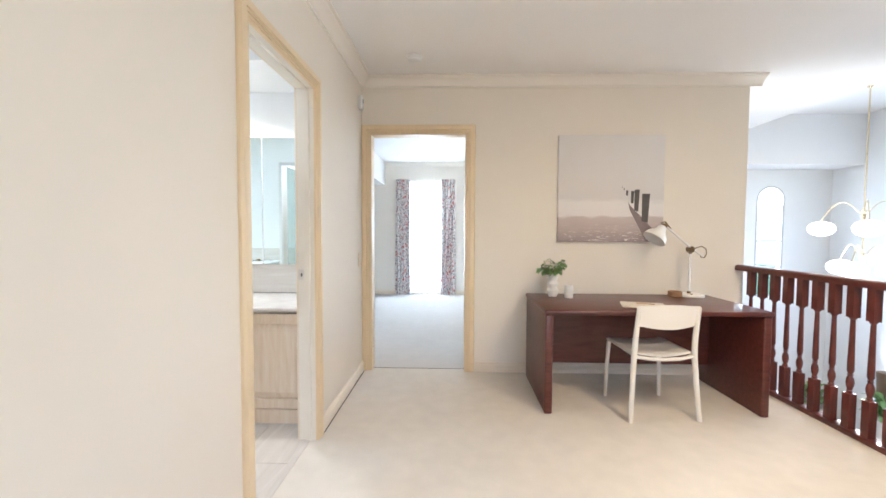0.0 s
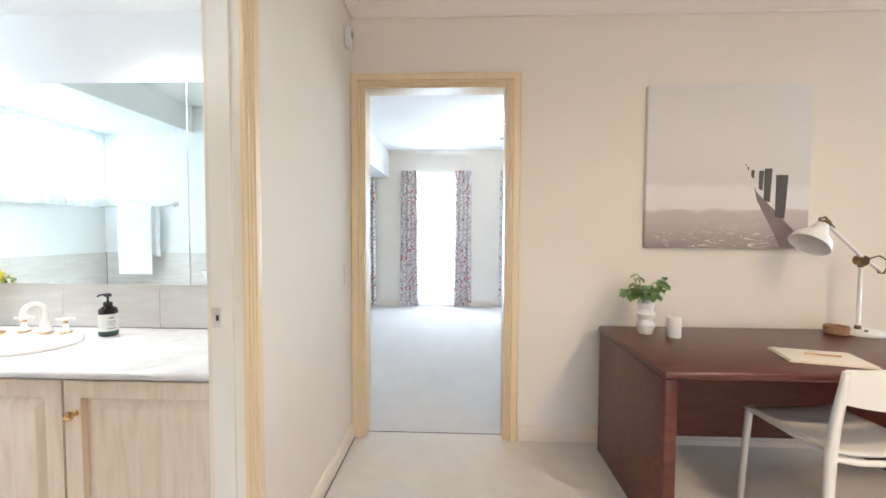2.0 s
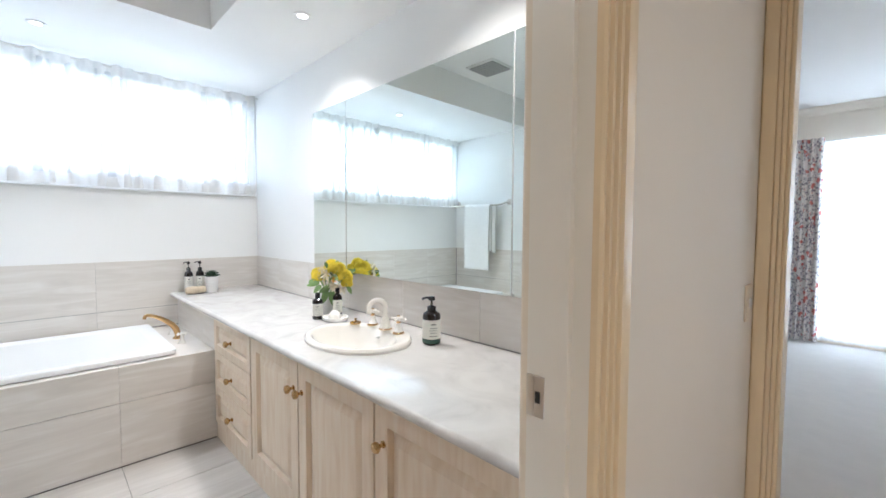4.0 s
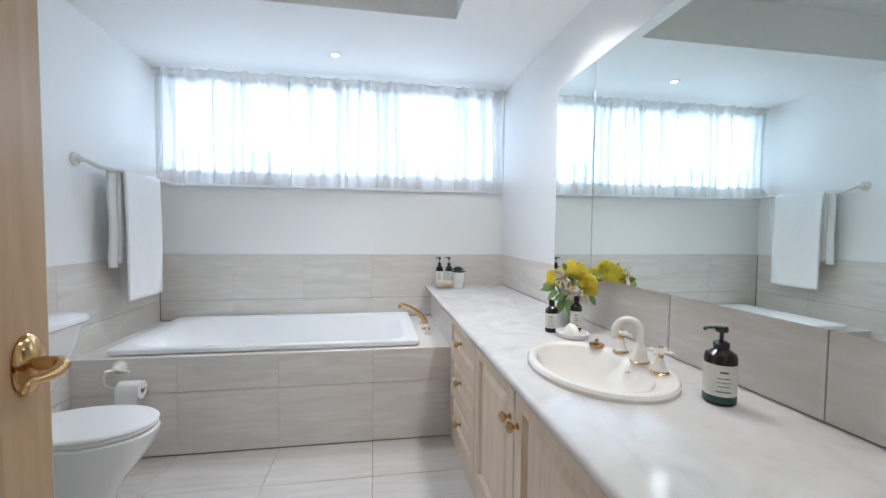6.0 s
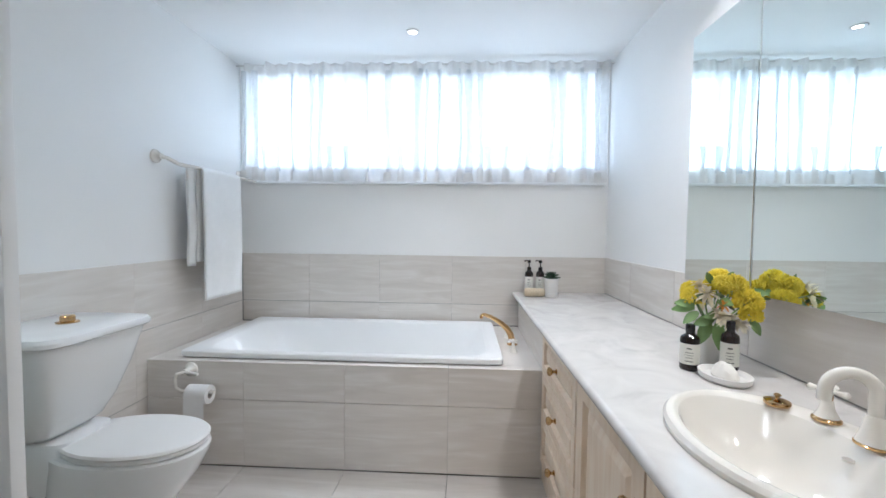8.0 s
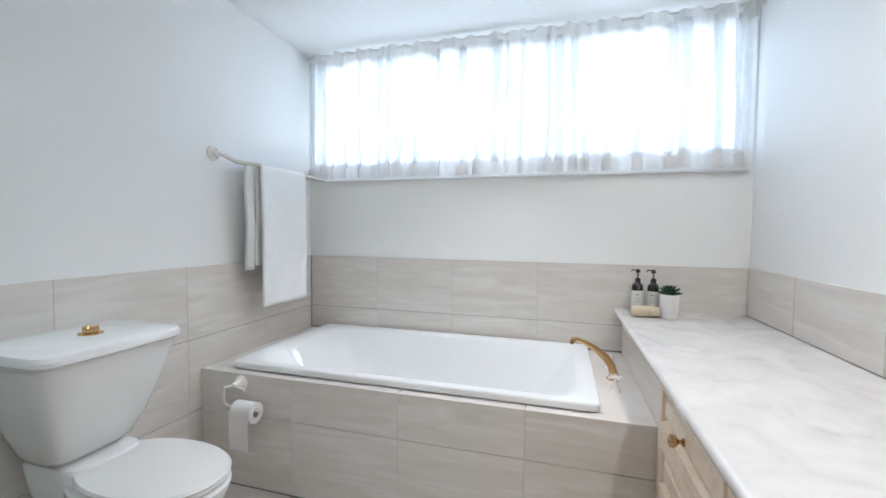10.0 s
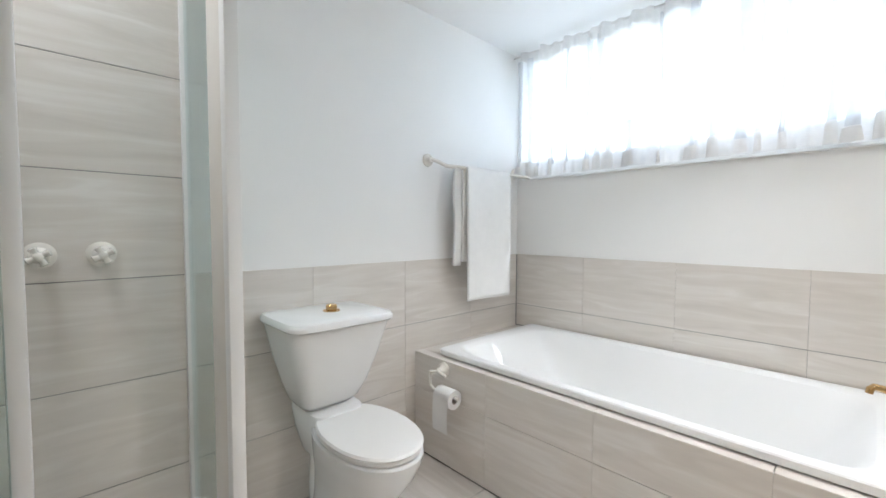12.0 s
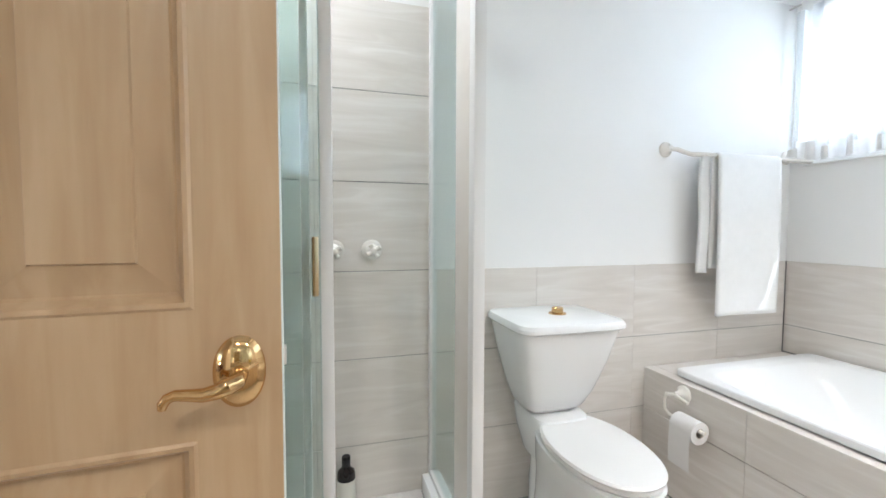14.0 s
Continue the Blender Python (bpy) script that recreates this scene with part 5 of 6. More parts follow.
for sgn in (-1, 1):
    hx, hz = DW - 0.052, 0.942
    bm = loft([(0, 0, 0, 0.031, 0.047, 2.1), (0, 0, 0.003, 0.032, 0.048, 2.1), (0, 0, 0.008, 0.029, 0.044, 2.1), (0, 0, 0.013, 0.022, 0.034, 2.1), (0, 0, 0.017, 0.012, 0.018, 2), (0, 0, 0.018, 0.004, 0.006, 2)], 36)
    bmesh.ops.rotate(bm, verts=bm.verts, cent=(0, 0, 0), matrix=Matrix.Rotation(radians(90 * (1 if sgn < 0 else -1)), 3, "X"))
    bmesh.ops.translate(bm, verts=bm.verts, vec=(hx, sgn * 0.019, hz))
    ro = part("rose_plate", bm, M_BRASS, door)
    y = sgn * 0.019
    lev = [(0.0, 0.0, 0.0), (0.0, 0.028, 0.0), (0.0, 0.044, 0.0), (-0.008, 0.052, -0.002), (-0.020, 0.053, -0.006), (-0.034, 0.051, -0.009), (-0.050, 0.048, -0.008), (-0.064, 0.046, -0.007), (-0.072, 0.045, -0.010), (-0.077, 0.045, -0.017), (-0.078, 0.045, -0.023)]
    part("lever_handle", tube([(hx + a, y + sgn * b, hz + c) for a, b, c in lev], [0.013, 0.0115, 0.011, 0.0105, 0.0095, 0.0085, 0.0072, 0.0066, 0.0064, 0.006, 0.0045], 16), M_BRASS, ro)
# thin strip whose pale cyan holds the window's cool light on the edge
part("edge_lipping", box(DW, DW + 0.002, -0.0185, 0.0185, 0.001, DH - 0.001), mat("window_lit_edge", (0.72, 0.79, 0.78), 0.35, vary=0.04), door, "door edge coloured pale as if lit by the window", smooth=0)
part("latch", box(DW + 0.001, DW + 0.006, -0.009, 0.009, 0.94, 0.965, 0.002), M_CHROME, door)
sk = thing("strike_plate", "nickel latch strike plate on the door jamb", "strike plate", -0.874, DY1, 0.968)
bm = box(-0.018, 0.0, -0.0025, 0.0, -0.03, 0.03, 0.001)
bm_box(bm, -0.03, -0.018, -0.0025, 0.004, -0.03, 0.03)
part("plate", bm, M_CHROME, sk, smooth=0)
part("slot", box(-0.015, -0.007, -0.0035, -0.0028, -0.009, 0.008), M_DARKGAP, sk, smooth=0)

# ---- bathroom downlights and vent ----
def downlight(x, y, z):
    d = thing("downlight", "small lit round downlight with white trim", "downlight", x, y, z, group="ceiling downlights")
    part("trim_ring", lathe([(0.040, 0.0), (0.040, -0.004), (0.026, -0.006), (0.022, -0.002)], 32, cap=False), M_PLASTIC, d)
    part("lens", lathe([(0.022, -0.001), (0.022, -0.003), (0.013, -0.0035)], 28), M_LED, d)
    return d


for dx, dy in ((-3.565, 2.52), (-2.53, 3.45), (-1.46, 3.45)):
    downlight(dx, dy, 2.25)
downlight(3.09, 4.85, CEIL)
# unseen fitting, added to go with the shower fill beam
downlight(-1.52, 1.57, CEIL)
vent = thing("ceiling_vent", "square grey ceiling air vent", "air vent", -2.73, 2.25, CEIL)
part("frame", box(-0.14, 0.14, -0.14, 0.14, -0.008, 0.0, 0.002), M_PLASTIC, vent)
for k in range(7):
    part("slat", box(-0.12, 0.12, -0.118 + k * 0.034, -0.092 + k * 0.034, -0.016, -0.009), M_GRILLE, vent, smooth=0)

# ---- landing: desk, chair and what stands on the desk ----
desk = thing("desk", "dark mahogany veneered writing desk with solid side panels", "desk", 1.335, 3.755, 0)
bm = box(-0.745, 0.745, -0.375, 0.37, 0.672, 0.705, 0.011, 3)
part("desktop", bm, M_MAHOG, desk)
for sx in (-1, 1):
    x0, x1 = sorted((sx * 0.737, sx * 0.685))
    part("side_panel", box(x0, x1, -0.362, 0.365, 0.0, 0.672, 0.010, 3), M_MAHOG, desk)
part("modesty_panel", box(-0.685, 0.685, 0.22, 0.24, 0.165, 0.672), M_MAHOG, desk, smooth=0)

chair = thing("desk_chair", "white moulded plastic chair pushed up to the desk", "chair", 1.338, 3.535, 0, 4.0)
part("seat", sheet(lambda u, v: ((u - 0.5) * (0.37 + 0.03 * v), -0.185 + 0.40 * v, 0.445 - 0.018 * math.sin(math.pi * u) * (1.25 - v) - 0.02 * max(0, v - 0.85) * 4), 20, 16), M_CHAIR, chair, smooth=80)
chair.children[-1].modifiers.new("thick", "SOLIDIFY").thickness = 0.012
for sx in (-1, 1):
    part("back_leg", tube([(sx * 0.228, -0.225, 0.0), (sx * 0.214, -0.208, 0.20), (sx * 0.200, -0.195, 0.42), (sx * 0.196, -0.203, 0.55), (sx * 0.196, -0.225, 0.68), (sx * 0.198, -0.236, 0.745)], [0.014, 0.016, 0.019, 0.018, 0.015, 0.012], 12), M_CHAIR, chair)
    part("front_leg", tube([(sx * 0.205, 0.205, 0.0), (sx * 0.198, 0.20, 0.22), (sx * 0.190, 0.193, 0.41), (sx * 0.183, 0.186, 0.437)], [0.012, 0.014, 0.016, 0.012], 12), M_CHAIR, chair)
    part("side_rail", tube([(sx * 0.196, -0.195, 0.425), (sx * 0.19, 0.0, 0.428), (sx * 0.187, 0.19, 0.428)], 0.012, 10), M_CHAIR, chair)
part("rear_rail", tube([(-0.198, -0.195, 0.42), (-0.1, -0.205, 0.405), (0, -0.208, 0.402), (0.1, -0.205, 0.405), (0.198, -0.195, 0.42)], 0.012, 10), M_CHAIR, chair)
part("backrest", sheet(lambda u, v: ((u - 0.5) * 0.405, -0.208 - 0.028 * v - 0.035 * math.sin(math.pi * u), 0.603 + 0.022 * math.cos(math.pi * (u - 0.5)) * -1 * (1 - v) + 0.022 * (1 - v) + 0.158 * v - 0.006 * math.cos(2 * math.pi * u) * v), 24, 10), M_CHAIR, chair, smooth=80)
chair.children[-1].modifiers.new("thick", "SOLIDIFY").thickness = 0.012

lamp = thing("desk_lamp", "white jointed desk lamp with bronze fittings", "lamp", 1.90, 4.02, 0.705)
part("base", lathe([(0.092, 0), (0.094, 0.006), (0.092, 0.018), (0.085, 0.023), (0.02, 0.026)], 40), M_LAMPW, lamp)
part("switch", lathe([(0.008, 0.024), (0.008, 0.03), (0.004, 0.032)], 12, -0.03, -0.055), M_BLACK, lamp)
part("post", tube([(-0.02, 0, 0.025), (-0.02, 0, 0.37)], 0.0085, 12), M_LAMPW, lamp)
part("foot_collar", lathe([(0.014, 0.025), (0.014, 0.04), (0.009, 0.045)], 16, -0.02, 0), M_BRONZE, lamp)
HXX, HZ = -0.25, 0.565
bm = tube([(-0.02, -0.02, 0.38), (-0.02, 0.02, 0.38)], 0.026, 16)
tube([(-0.02, 0, 0.345), (-0.02, 0, 0.38)], 0.013, 12, bm)
part("elbow_joint", bm, M_BRONZE, lamp)
part("arm", tube([(0.075, -0.01, 0.325), (-0.02, -0.01, 0.392), (HXX, -0.06, HZ)], 0.0085, 12), M_LAMPW, lamp)
part("cable_loop", tube([(-0.02, 0, 0.37), (0.02, 0.0, 0.39), (0.07, 0, 0.405), (0.105, 0, 0.385), (0.11, 0, 0.345), (0.095, 0, 0.315), (0.07, 0, 0.318), (0.06, 0, 0.335)], 0.0045, 8), M_BRONZE, lamp)
bm = tube([(HXX - 0.012, -0.08, HZ + 0.002), (HXX - 0.012, -0.04, HZ + 0.002)], 0.02, 14)
tube([(HXX + 0.045, -0.05, HZ - 0.02), (HXX, -0.05, HZ + 0.035), (HXX - 0.03, -0.05, HZ + 0.025)], 0.006, 8, bm)
part("head_joint", bm, M_BRONZE, lamp)
bm = bmesh.new()
prof = [(0.0, 0.0), (0.028, 0.0), (0.032, -0.012), (0.042, -0.045), (0.078, -0.085), (0.088, -0.118), (0.089, -0.126), (0.084, -0.122), (0.072, -0.088), (0.036, -0.05), (0.02, -0.02), (0.0, -0.018)]
lathe([(max(r, 0.001), z) for r, z in prof], 36, bm=bm, cap=False)
bmesh.ops.rotate(bm, verts=bm.verts, cent=(0, 0, 0), matrix=Euler((radians(-8), radians(38), 0)).to_matrix())
bmesh.ops.translate(bm, verts=bm.verts, vec=(HXX - 0.02, -0.06, HZ - 0.005))
part("shade", bm, M_LAMPW, lamp)

vs = thing("desk_plant", "green leafy sprigs in a white stepped ceramic vase", "pot plant", 0.775, 3.96, 0.705)
part("vase", lathe([(0.03, 0), (0.033, 0.004), (0.045, 0.045), (0.046, 0.05), (0.033, 0.072), (0.033, 0.078), (0.045, 0.098), (0.046, 0.104), (0.033, 0.126), (0.033, 0.132), (0.042, 0.152), (0.042, 0.16), (0.028, 0.178), (0.025, 0.178), (0.024, 0.15)], 36), M_CERAM, vs)
random.seed(21)
for k in range(16):
    a = 2 * math.pi * k / 16 + random.uniform(-0.3, 0.3)
    rr, hh = random.uniform(0.04, 0.12), random.uniform(0.21, 0.30)
    p0, p1, p2 = (0, 0, 0.15), (0.45 * rr * math.cos(a), 0.45 * rr * math.sin(a), 0.19), (rr * math.cos(a), rr * math.sin(a), hh)
    part("stem", tube([p0, p1, p2], 0.0018, 6), M_LEAF, vs)
    bm = bmesh.new()
    for j in range(8):
        t = 0.1 + 0.9 * j / 7
        c = Vector(p1).lerp(Vector(p2), t)
        b = a + (1.2 if j % 2 else -1.2) + random.uniform(-0.6, 0.6)
        leaf(bm, c, (math.cos(b), math.sin(b), random.uniform(-0.6, 0.9)), random.uniform(0.032, 0.046), random.uniform(0.026, 0.034), 0.3)
    part("sprig", bm, M_LEAF, vs, smooth=60)
cup = thing("candle_cup", "white cylindrical ceramic candle", "candle", 0.885, 3.895, 0.705)
part("cup", lathe([(0.031, 0), (0.033, 0.003), (0.033, 0.095), (0.031, 0.099), (0.026, 0.099), (0.024, 0.09)], 32), M_CERAM, cup)
part("wick", tube([(0, 0, 0.088), (-0.012, 0.0, 0.14)], 0.0012, 6), M_PAPER, cup)
nb = thing("notebook", "open cream notebook lying on the desk", "notebook", 1.32, 3.58, 0.705, -16)
part("cover", box(-0.145, 0.145, -0.105, 0.105, 0, 0.003, 0.001), M_PAPER, nb)
part("page_block", box(-0.14, 0.14, -0.1, 0.1, 0.0032, 0.009, 0.001), M_PAPER, nb)
pen = thing("pencil", "plain wooden pencil lying on the notebook", "pencil", 1.335, 3.59, 0.7185, -16)
part("shaft", tube([(-0.06, 0.0, 0), (0.06, -0.01, 0)], 0.004, 8), mat("pencil_wood", (0.5, 0.33, 0.18), 0.5), pen)
cs = thing("coaster_bowl", "small woven rattan bowl beside the lamp", "bowl", 1.765, 4.01, 0.705)
part("bowl", lathe([(0.04, 0), (0.05, 0.004), (0.053, 0.012), (0.05, 0.02), (0.053, 0.026), (0.05, 0.034), (0.053, 0.04), (0.049, 0.044), (0.045, 0.04), (0.043, 0.015)], 36), M_RATTAN, cs)

# canvas picture
cv = thing("canvas_print", "square canvas print of a misty beach with wooden groyne posts", "picture", 0.86, NY - 0.034, 1.138)
PW, PH = 0.882, 0.895
m = bpy.data.materials.new("printed_misty_beach")
m.use_nodes = True
t = m.node_tree
N, L = t.nodes, t.links
co = N.new("ShaderNodeTexCoord")
sp_ = N.new("ShaderNodeSeparateXYZ")
L.new(co.outputs["Object"], sp_.inputs[0])
nz = N.new("ShaderNodeTexNoise")
nz.inputs["Scale"].default_value, nz.inputs["Detail"].default_value = 9, 6
mpn = N.new("ShaderNodeMapping")
mpn.inputs["Scale"].default_value = (0.5, 1, 2.5)
L.new(co.outputs["Object"], mpn.inputs[0])
L.new(mpn.outputs[0], nz.inputs[0])
ma = N.new("ShaderNodeMath")
ma.operation = "MULTIPLY_ADD"
ma.inputs[1].default_value = 0.10
L.new(nz.outputs[0], ma.inputs[0])
L.new(sp_.outputs[2], ma.inputs[2])
mr = N.new("ShaderNodeMapRange")
mr.inputs["From Min"].default_value, mr.inputs["From Max"].default_value = 0.05, PH + 0.05
L.new(ma.outputs[0], mr.inputs[0])
cr = N.new("ShaderNodeValToRGB")
el = cr.color_ramp.elements
el[0].position, el[0].color = 0.0, (0.34, 0.28, 0.27, 1)
el[1].position, el[1].color = 1.0, (0.755, 0.725, 0.70, 1)
for p, c in ((0.10, (0.475, 0.395, 0.379)), (0.22, (0.576, 0.497, 0.475)), (0.245, (0.78, 0.734, 0.712)), (0.36, (0.791, 0.757, 0.729)), (0.41, (0.689, 0.655, 0.638)), (0.6, (0.723, 0.689, 0.667))):
    el.new(p).color = (*c, 1)
L.new(mr.outputs[0], cr.inputs[0])
vo = N.new("ShaderNodeTexNoise")
vo.inputs["Scale"].default_value, vo.inputs["Detail"].default_value, vo.inputs["Distortion"].default_value = 26, 3, 2.0
L.new(mpn.outputs[0], vo.inputs[0])
foam = N.new("ShaderNodeMapRange")
foam.inputs["From Min"].default_value, foam.inputs["From Max"].default_value = 0.60, 0.66
L.new(vo.outputs[0], foam.inputs[0])
low = N.new("ShaderNodeMapRange")
low.inputs["From Min"].default_value, low.inputs["From Max"].default_value = 0.17, 0.06
L.new(sp_.outputs[2], low.inputs[0])
mm = N.new("ShaderNodeMath")
mm.operation = "MULTIPLY"
L.new(foam.outputs[0], mm.inputs[0])
L.new(low.outputs[0], mm.inputs[1])
mixc = N.new("ShaderNodeMix")
mixc.data_type = "RGBA"
L.new(mm.outputs[0], mixc.inputs[0])
L.new(cr.outputs[0], mixc.inputs[6])
mixc.inputs[7].default_value = (0.78, 0.74, 0.69, 1)
L.new(mixc.outputs[2], N["Principled BSDF"].inputs["Base Color"])
N["Principled BSDF"].inputs["Roughness"].default_value = 0.65
part("canvas", box(0, PW, 0, 0.032, 0, PH, 0.003), m, cv)
M_POST = mat("printed_dark_post", (0.10, 0.088, 0.085), 0.65, vary=0.2, scale=30)
M_POSTL = mat("printed_grey_groyne", (0.24, 0.19, 0.185), 0.65, vary=0.2, scale=30)


def flat_poly(pts, y):
    bm = bmesh.new()
    f = bm.faces.new([bm.verts.new((x, y, z)) for x, z in pts])
    e = bmesh.ops.extrude_face_region(bm, geom=[f])
    bmesh.ops.translate(bm, verts=[v for v in e["geom"] if isinstance(v, bmesh.types.BMVert)], vec=(0, -0.0008, 0))
    return bm


part("printed_groyne", flat_poly([(0.74, 0.005), (0.86, 0.005), (0.84, 0.06), (0.72, 0.19), (0.60, 0.31), (0.585, 0.34), (0.60, 0.27)], -0.0002), M_POSTL, cv, smooth=0)
for x, w, z0, z1 in ((0.70, 0.065, 0.165, 0.405), (0.637, 0.042, 0.255, 0.44), (0.608, 0.026, 0.32, 0.428), (0.566, 0.018, 0.385, 0.432), (0.545, 0.008, 0.428, 0.45), (0.532, 0.006, 0.452, 0.464)):
    part("printed_post", flat_poly([(x, z0 + 0.01), (x + w * 0.8, z0), (x + w, z1 - 0.006), (x + w, z1), (x, z1)], -0.0012), M_POST, cv, smooth=0)

# sensor, switch, smoke alarm
se = thing("alarm_sensor", "small white alarm detector near the wall corner", "sensor", HX, 4.10, 2.28)
part("case", box(0, 0.035, -0.03, 0.03, -0.06, 0.055, 0.008, 3), M_PLASTIC, se)
part("lens_window", box(0.0345, 0.037, -0.016, 0.016, -0.005, 0.03, 0.001), mat("grey_lens", (0.3, 0.28, 0.27), 0.3), se)
sw = thing("light_switch", "white light switch plate beside the bedroom doorway", "light switch", HX, 4.085, 0.98)
part("plate", box(0, 0.008, -0.035, 0.035, -0.057, 0.057, 0.003), M_TRIMW, sw)
part("rocker", box(0.008, 0.012, -0.01, 0.01, -0.014, 0.014, 0.001), M_PLASTIC, sw)
sm = thing("smoke_alarm", "round white smoke alarm on the landing ceiling", "smoke alarm", -0.32, 3.785, CEIL)
part("base", lathe([(0.058, 0), (0.058, -0.012), (0.052, -0.016)], 36), M_PLASTIC, sm)
part("cover", lathe([(0.048, -0.016), (0.048, -0.03), (0.03, -0.036), (0.008, -0.037)], 36), M_PLASTIC, sm)

# ---- balustrade ----
bal = thing("balustrade", "dark stained timber balustrade with turned balusters along the landing", "balustrade", 2.40, 0, 0)
HAND = [(-0.034, 0.905), (0.034, 0.905), (0.036, 0.92), (0.034, 0.94), (0.022, 0.952), (-0.022, 0.952), (-0.034, 0.94), (-0.036, 0.92)]
part("handrail", run(HAND, (0, -2.49, 0), (0, NY - 0.005, 0), (1, 0, 0)), M_RAIL, bal, smooth=50)
part("bottom_rail", box(-0.035, 0.035, -2.49, NY - 0.005, 0.0, 0.035, 0.006), M_RAIL, bal)
bm = bmesh.new()
for z0, z1 in ((0.035, 0.25), (0.715, 0.905)):
    bm_box(bm, -0.023, 0.023, -0.023, 0.023, z0, z1)
lathe([(0.022, 0.25), (0.014, 0.258), (0.017, 0.264), (0.012, 0.272), (0.018, 0.295), (0.021, 0.315), (0.018, 0.34), (0.011, 0.358), (0.016, 0.364), (0.011, 0.371), (0.0175, 0.39), (0.017, 0.45), (0.0125, 0.69), (0.012, 0.70), (0.018, 0.706), (0.022, 0.715)], 14, bm=bm)
me = finish("baluster", bm, M_RAIL)
yy = 4.057
while yy > -2.45:
    b = new("baluster", me)
    b.parent = bal
    b.location = (0, yy, 0)
    yy -= 0.1215
structure("landing_edge", box(2.471, 2.485, -2.5, 8.6, -0.32, 0.012), M_RAIL, "dark timber edge board of the landing", "trim", 0)

# ---- stair hall: chandelier, arched window, vent, plants ----
ch = thing("chandelier", "two-tier polished brass chandelier with white opal globes", "chandelier", 3.64, 4.45, 0)
part("rod", tube([(0, 0, 0.98), (0, 0, CEIL + 0.02)], 0.006, 10), M_PALEBRASS, ch)
part("hub", lathe([(0.008, 1.34), (0.018, 1.355), (0.025, 1.375), (0.018, 1.395), (0.03, 1.41), (0.013, 1.43), (0.008, 1.45)], 24), M_PALEBRASS, ch)
part("lower_hub", lathe([(0.006, 0.97), (0.015, 0.985), (0.022, 1.005), (0.027, 1.03), (0.013, 1.05), (0.008, 1.07)], 24), M_PALEBRASS, ch)
part("canopy", lathe([(0.022, CEIL), (0.022, CEIL - 0.008), (0.01, CEIL - 0.02)], 24), M_PALEBRASS, ch)
for zc, rad, cnt, off, rise in ((1.38, 0.31, 3, radians(-8), 0.14), (1.02, 0.20, 3, radians(-30), 0.11)):
    for k in range(cnt):
        a = off + 2 * math.pi * k / cnt
        pts = []
        for i in range(13):
            u = i / 12
            r = 0.03 + (rad - 0.03) * u
            z = zc + rise * math.sin(math.pi * min(1, u * 0.95 + 0.05)) - 0.03 * u
            pts.append((r * math.cos(a), r * math.sin(a), z))
        pts.append((rad * math.cos(a), rad * math.sin(a), zc - 0.05))
        arm = part("arm", tube(pts, 0.0045, 8), M_PALEBRASS, ch)
        gx, gy = rad * math.cos(a), rad * math.sin(a)
        part("gallery", lathe([(0.018, zc - 0.06), (0.026, zc - 0.055), (0.018, zc - 0.045)], 20, gx, gy), M_PALEBRASS, arm)
        part("globe", lathe([(0.024, zc - 0.052), (0.06, zc - 0.060), (0.088, zc - 0.078), (0.102, zc - 0.103), (0.104, zc - 0.12), (0.097, zc - 0.144), (0.075, zc - 0.168), (0.042, zc - 0.182), (0.01, zc - 0.187)], 28, gx, gy), M_OPAL, arm)

# white bars coloured grey, so the backlit shade is in the paint
M_ARCHBAR = mat("backlit_white_window_paint", (0.50, 0.49, 0.47), 0.5, vary=0.04)
aw = thing("window_2", "white arched stair hall window with a fan light", "window", (AW0 + AW1) / 2, 8.72, 0)
aw["kind"] = "structure"
hw = (AW1 - AW0) / 2
bm = bmesh.new()
for a, b in ((-hw, -hw + 0.035), (hw - 0.035, hw)):
    bm_box(bm, a, b, -0.02, 0.02, 0, AWT - 0.26)
for z in (0.0, 0.55, 1.05, 1.45, AWT - 0.29):
    bm_box(bm, -hw + 0.035, hw - 0.035, -0.015, 0.015, z, z + 0.025)
part("window_frame", bm, M_ARCHBAR, aw, smooth=0)
part("pane", box(-hw + 0.035, hw - 0.035, -0.003, 0.003, 0.025, AWT - 0.29), M_GLASSW, aw, smooth=0).visible_shadow = False
bm = sheet(lambda u, v: ((hw - 0.035 * v) * math.cos(math.pi * u), -0.03, AWT - 0.26 + (hw - 0.035 * v) * math.sin(math.pi * u)), 20, 1)
part("arch_frame", bm, M_ARCHBAR, aw)
# pane glows in place of daylight; the wall behind it is solid
fan = part("fan_pane", lathe([(hw - 0.03, 0), (hw - 0.03, 0.004)], 40), glow("fan_daylight_glow", (0.97, 0.99, 1.0), 1.6), aw)
fan.matrix_basis = pose(0, -0.028, AWT - 0.26, 90)
for a in (45, 90, 135):
    part("glazing_bar", tube([(0.05 * math.cos(radians(a)), -0.032, AWT - 0.26 + 0.05 * math.sin(radians(a))), ((hw - 0.03) * math.cos(radians(a)), -0.032, AWT - 0.26 + (hw - 0.03) * math.sin(radians(a)))], 0.009, 6), M_ARCHBAR, aw)
gr = thing("wall_grille", "grey slotted air grille on the stair hall wall", "air vent", 7.15, 6.75, 2.86)
part("frame", box(-0.012, 0, -0.45, 0.45, -0.06, 0.06, 0.003), M_PLASTIC, gr)
for k in range(4):
    part("slat", box(-0.02, -0.013, -0.43, 0.43, -0.05 + k * 0.027, -0.036 + k * 0.027), M_GRILLE, gr, smooth=0)
random.seed(31)
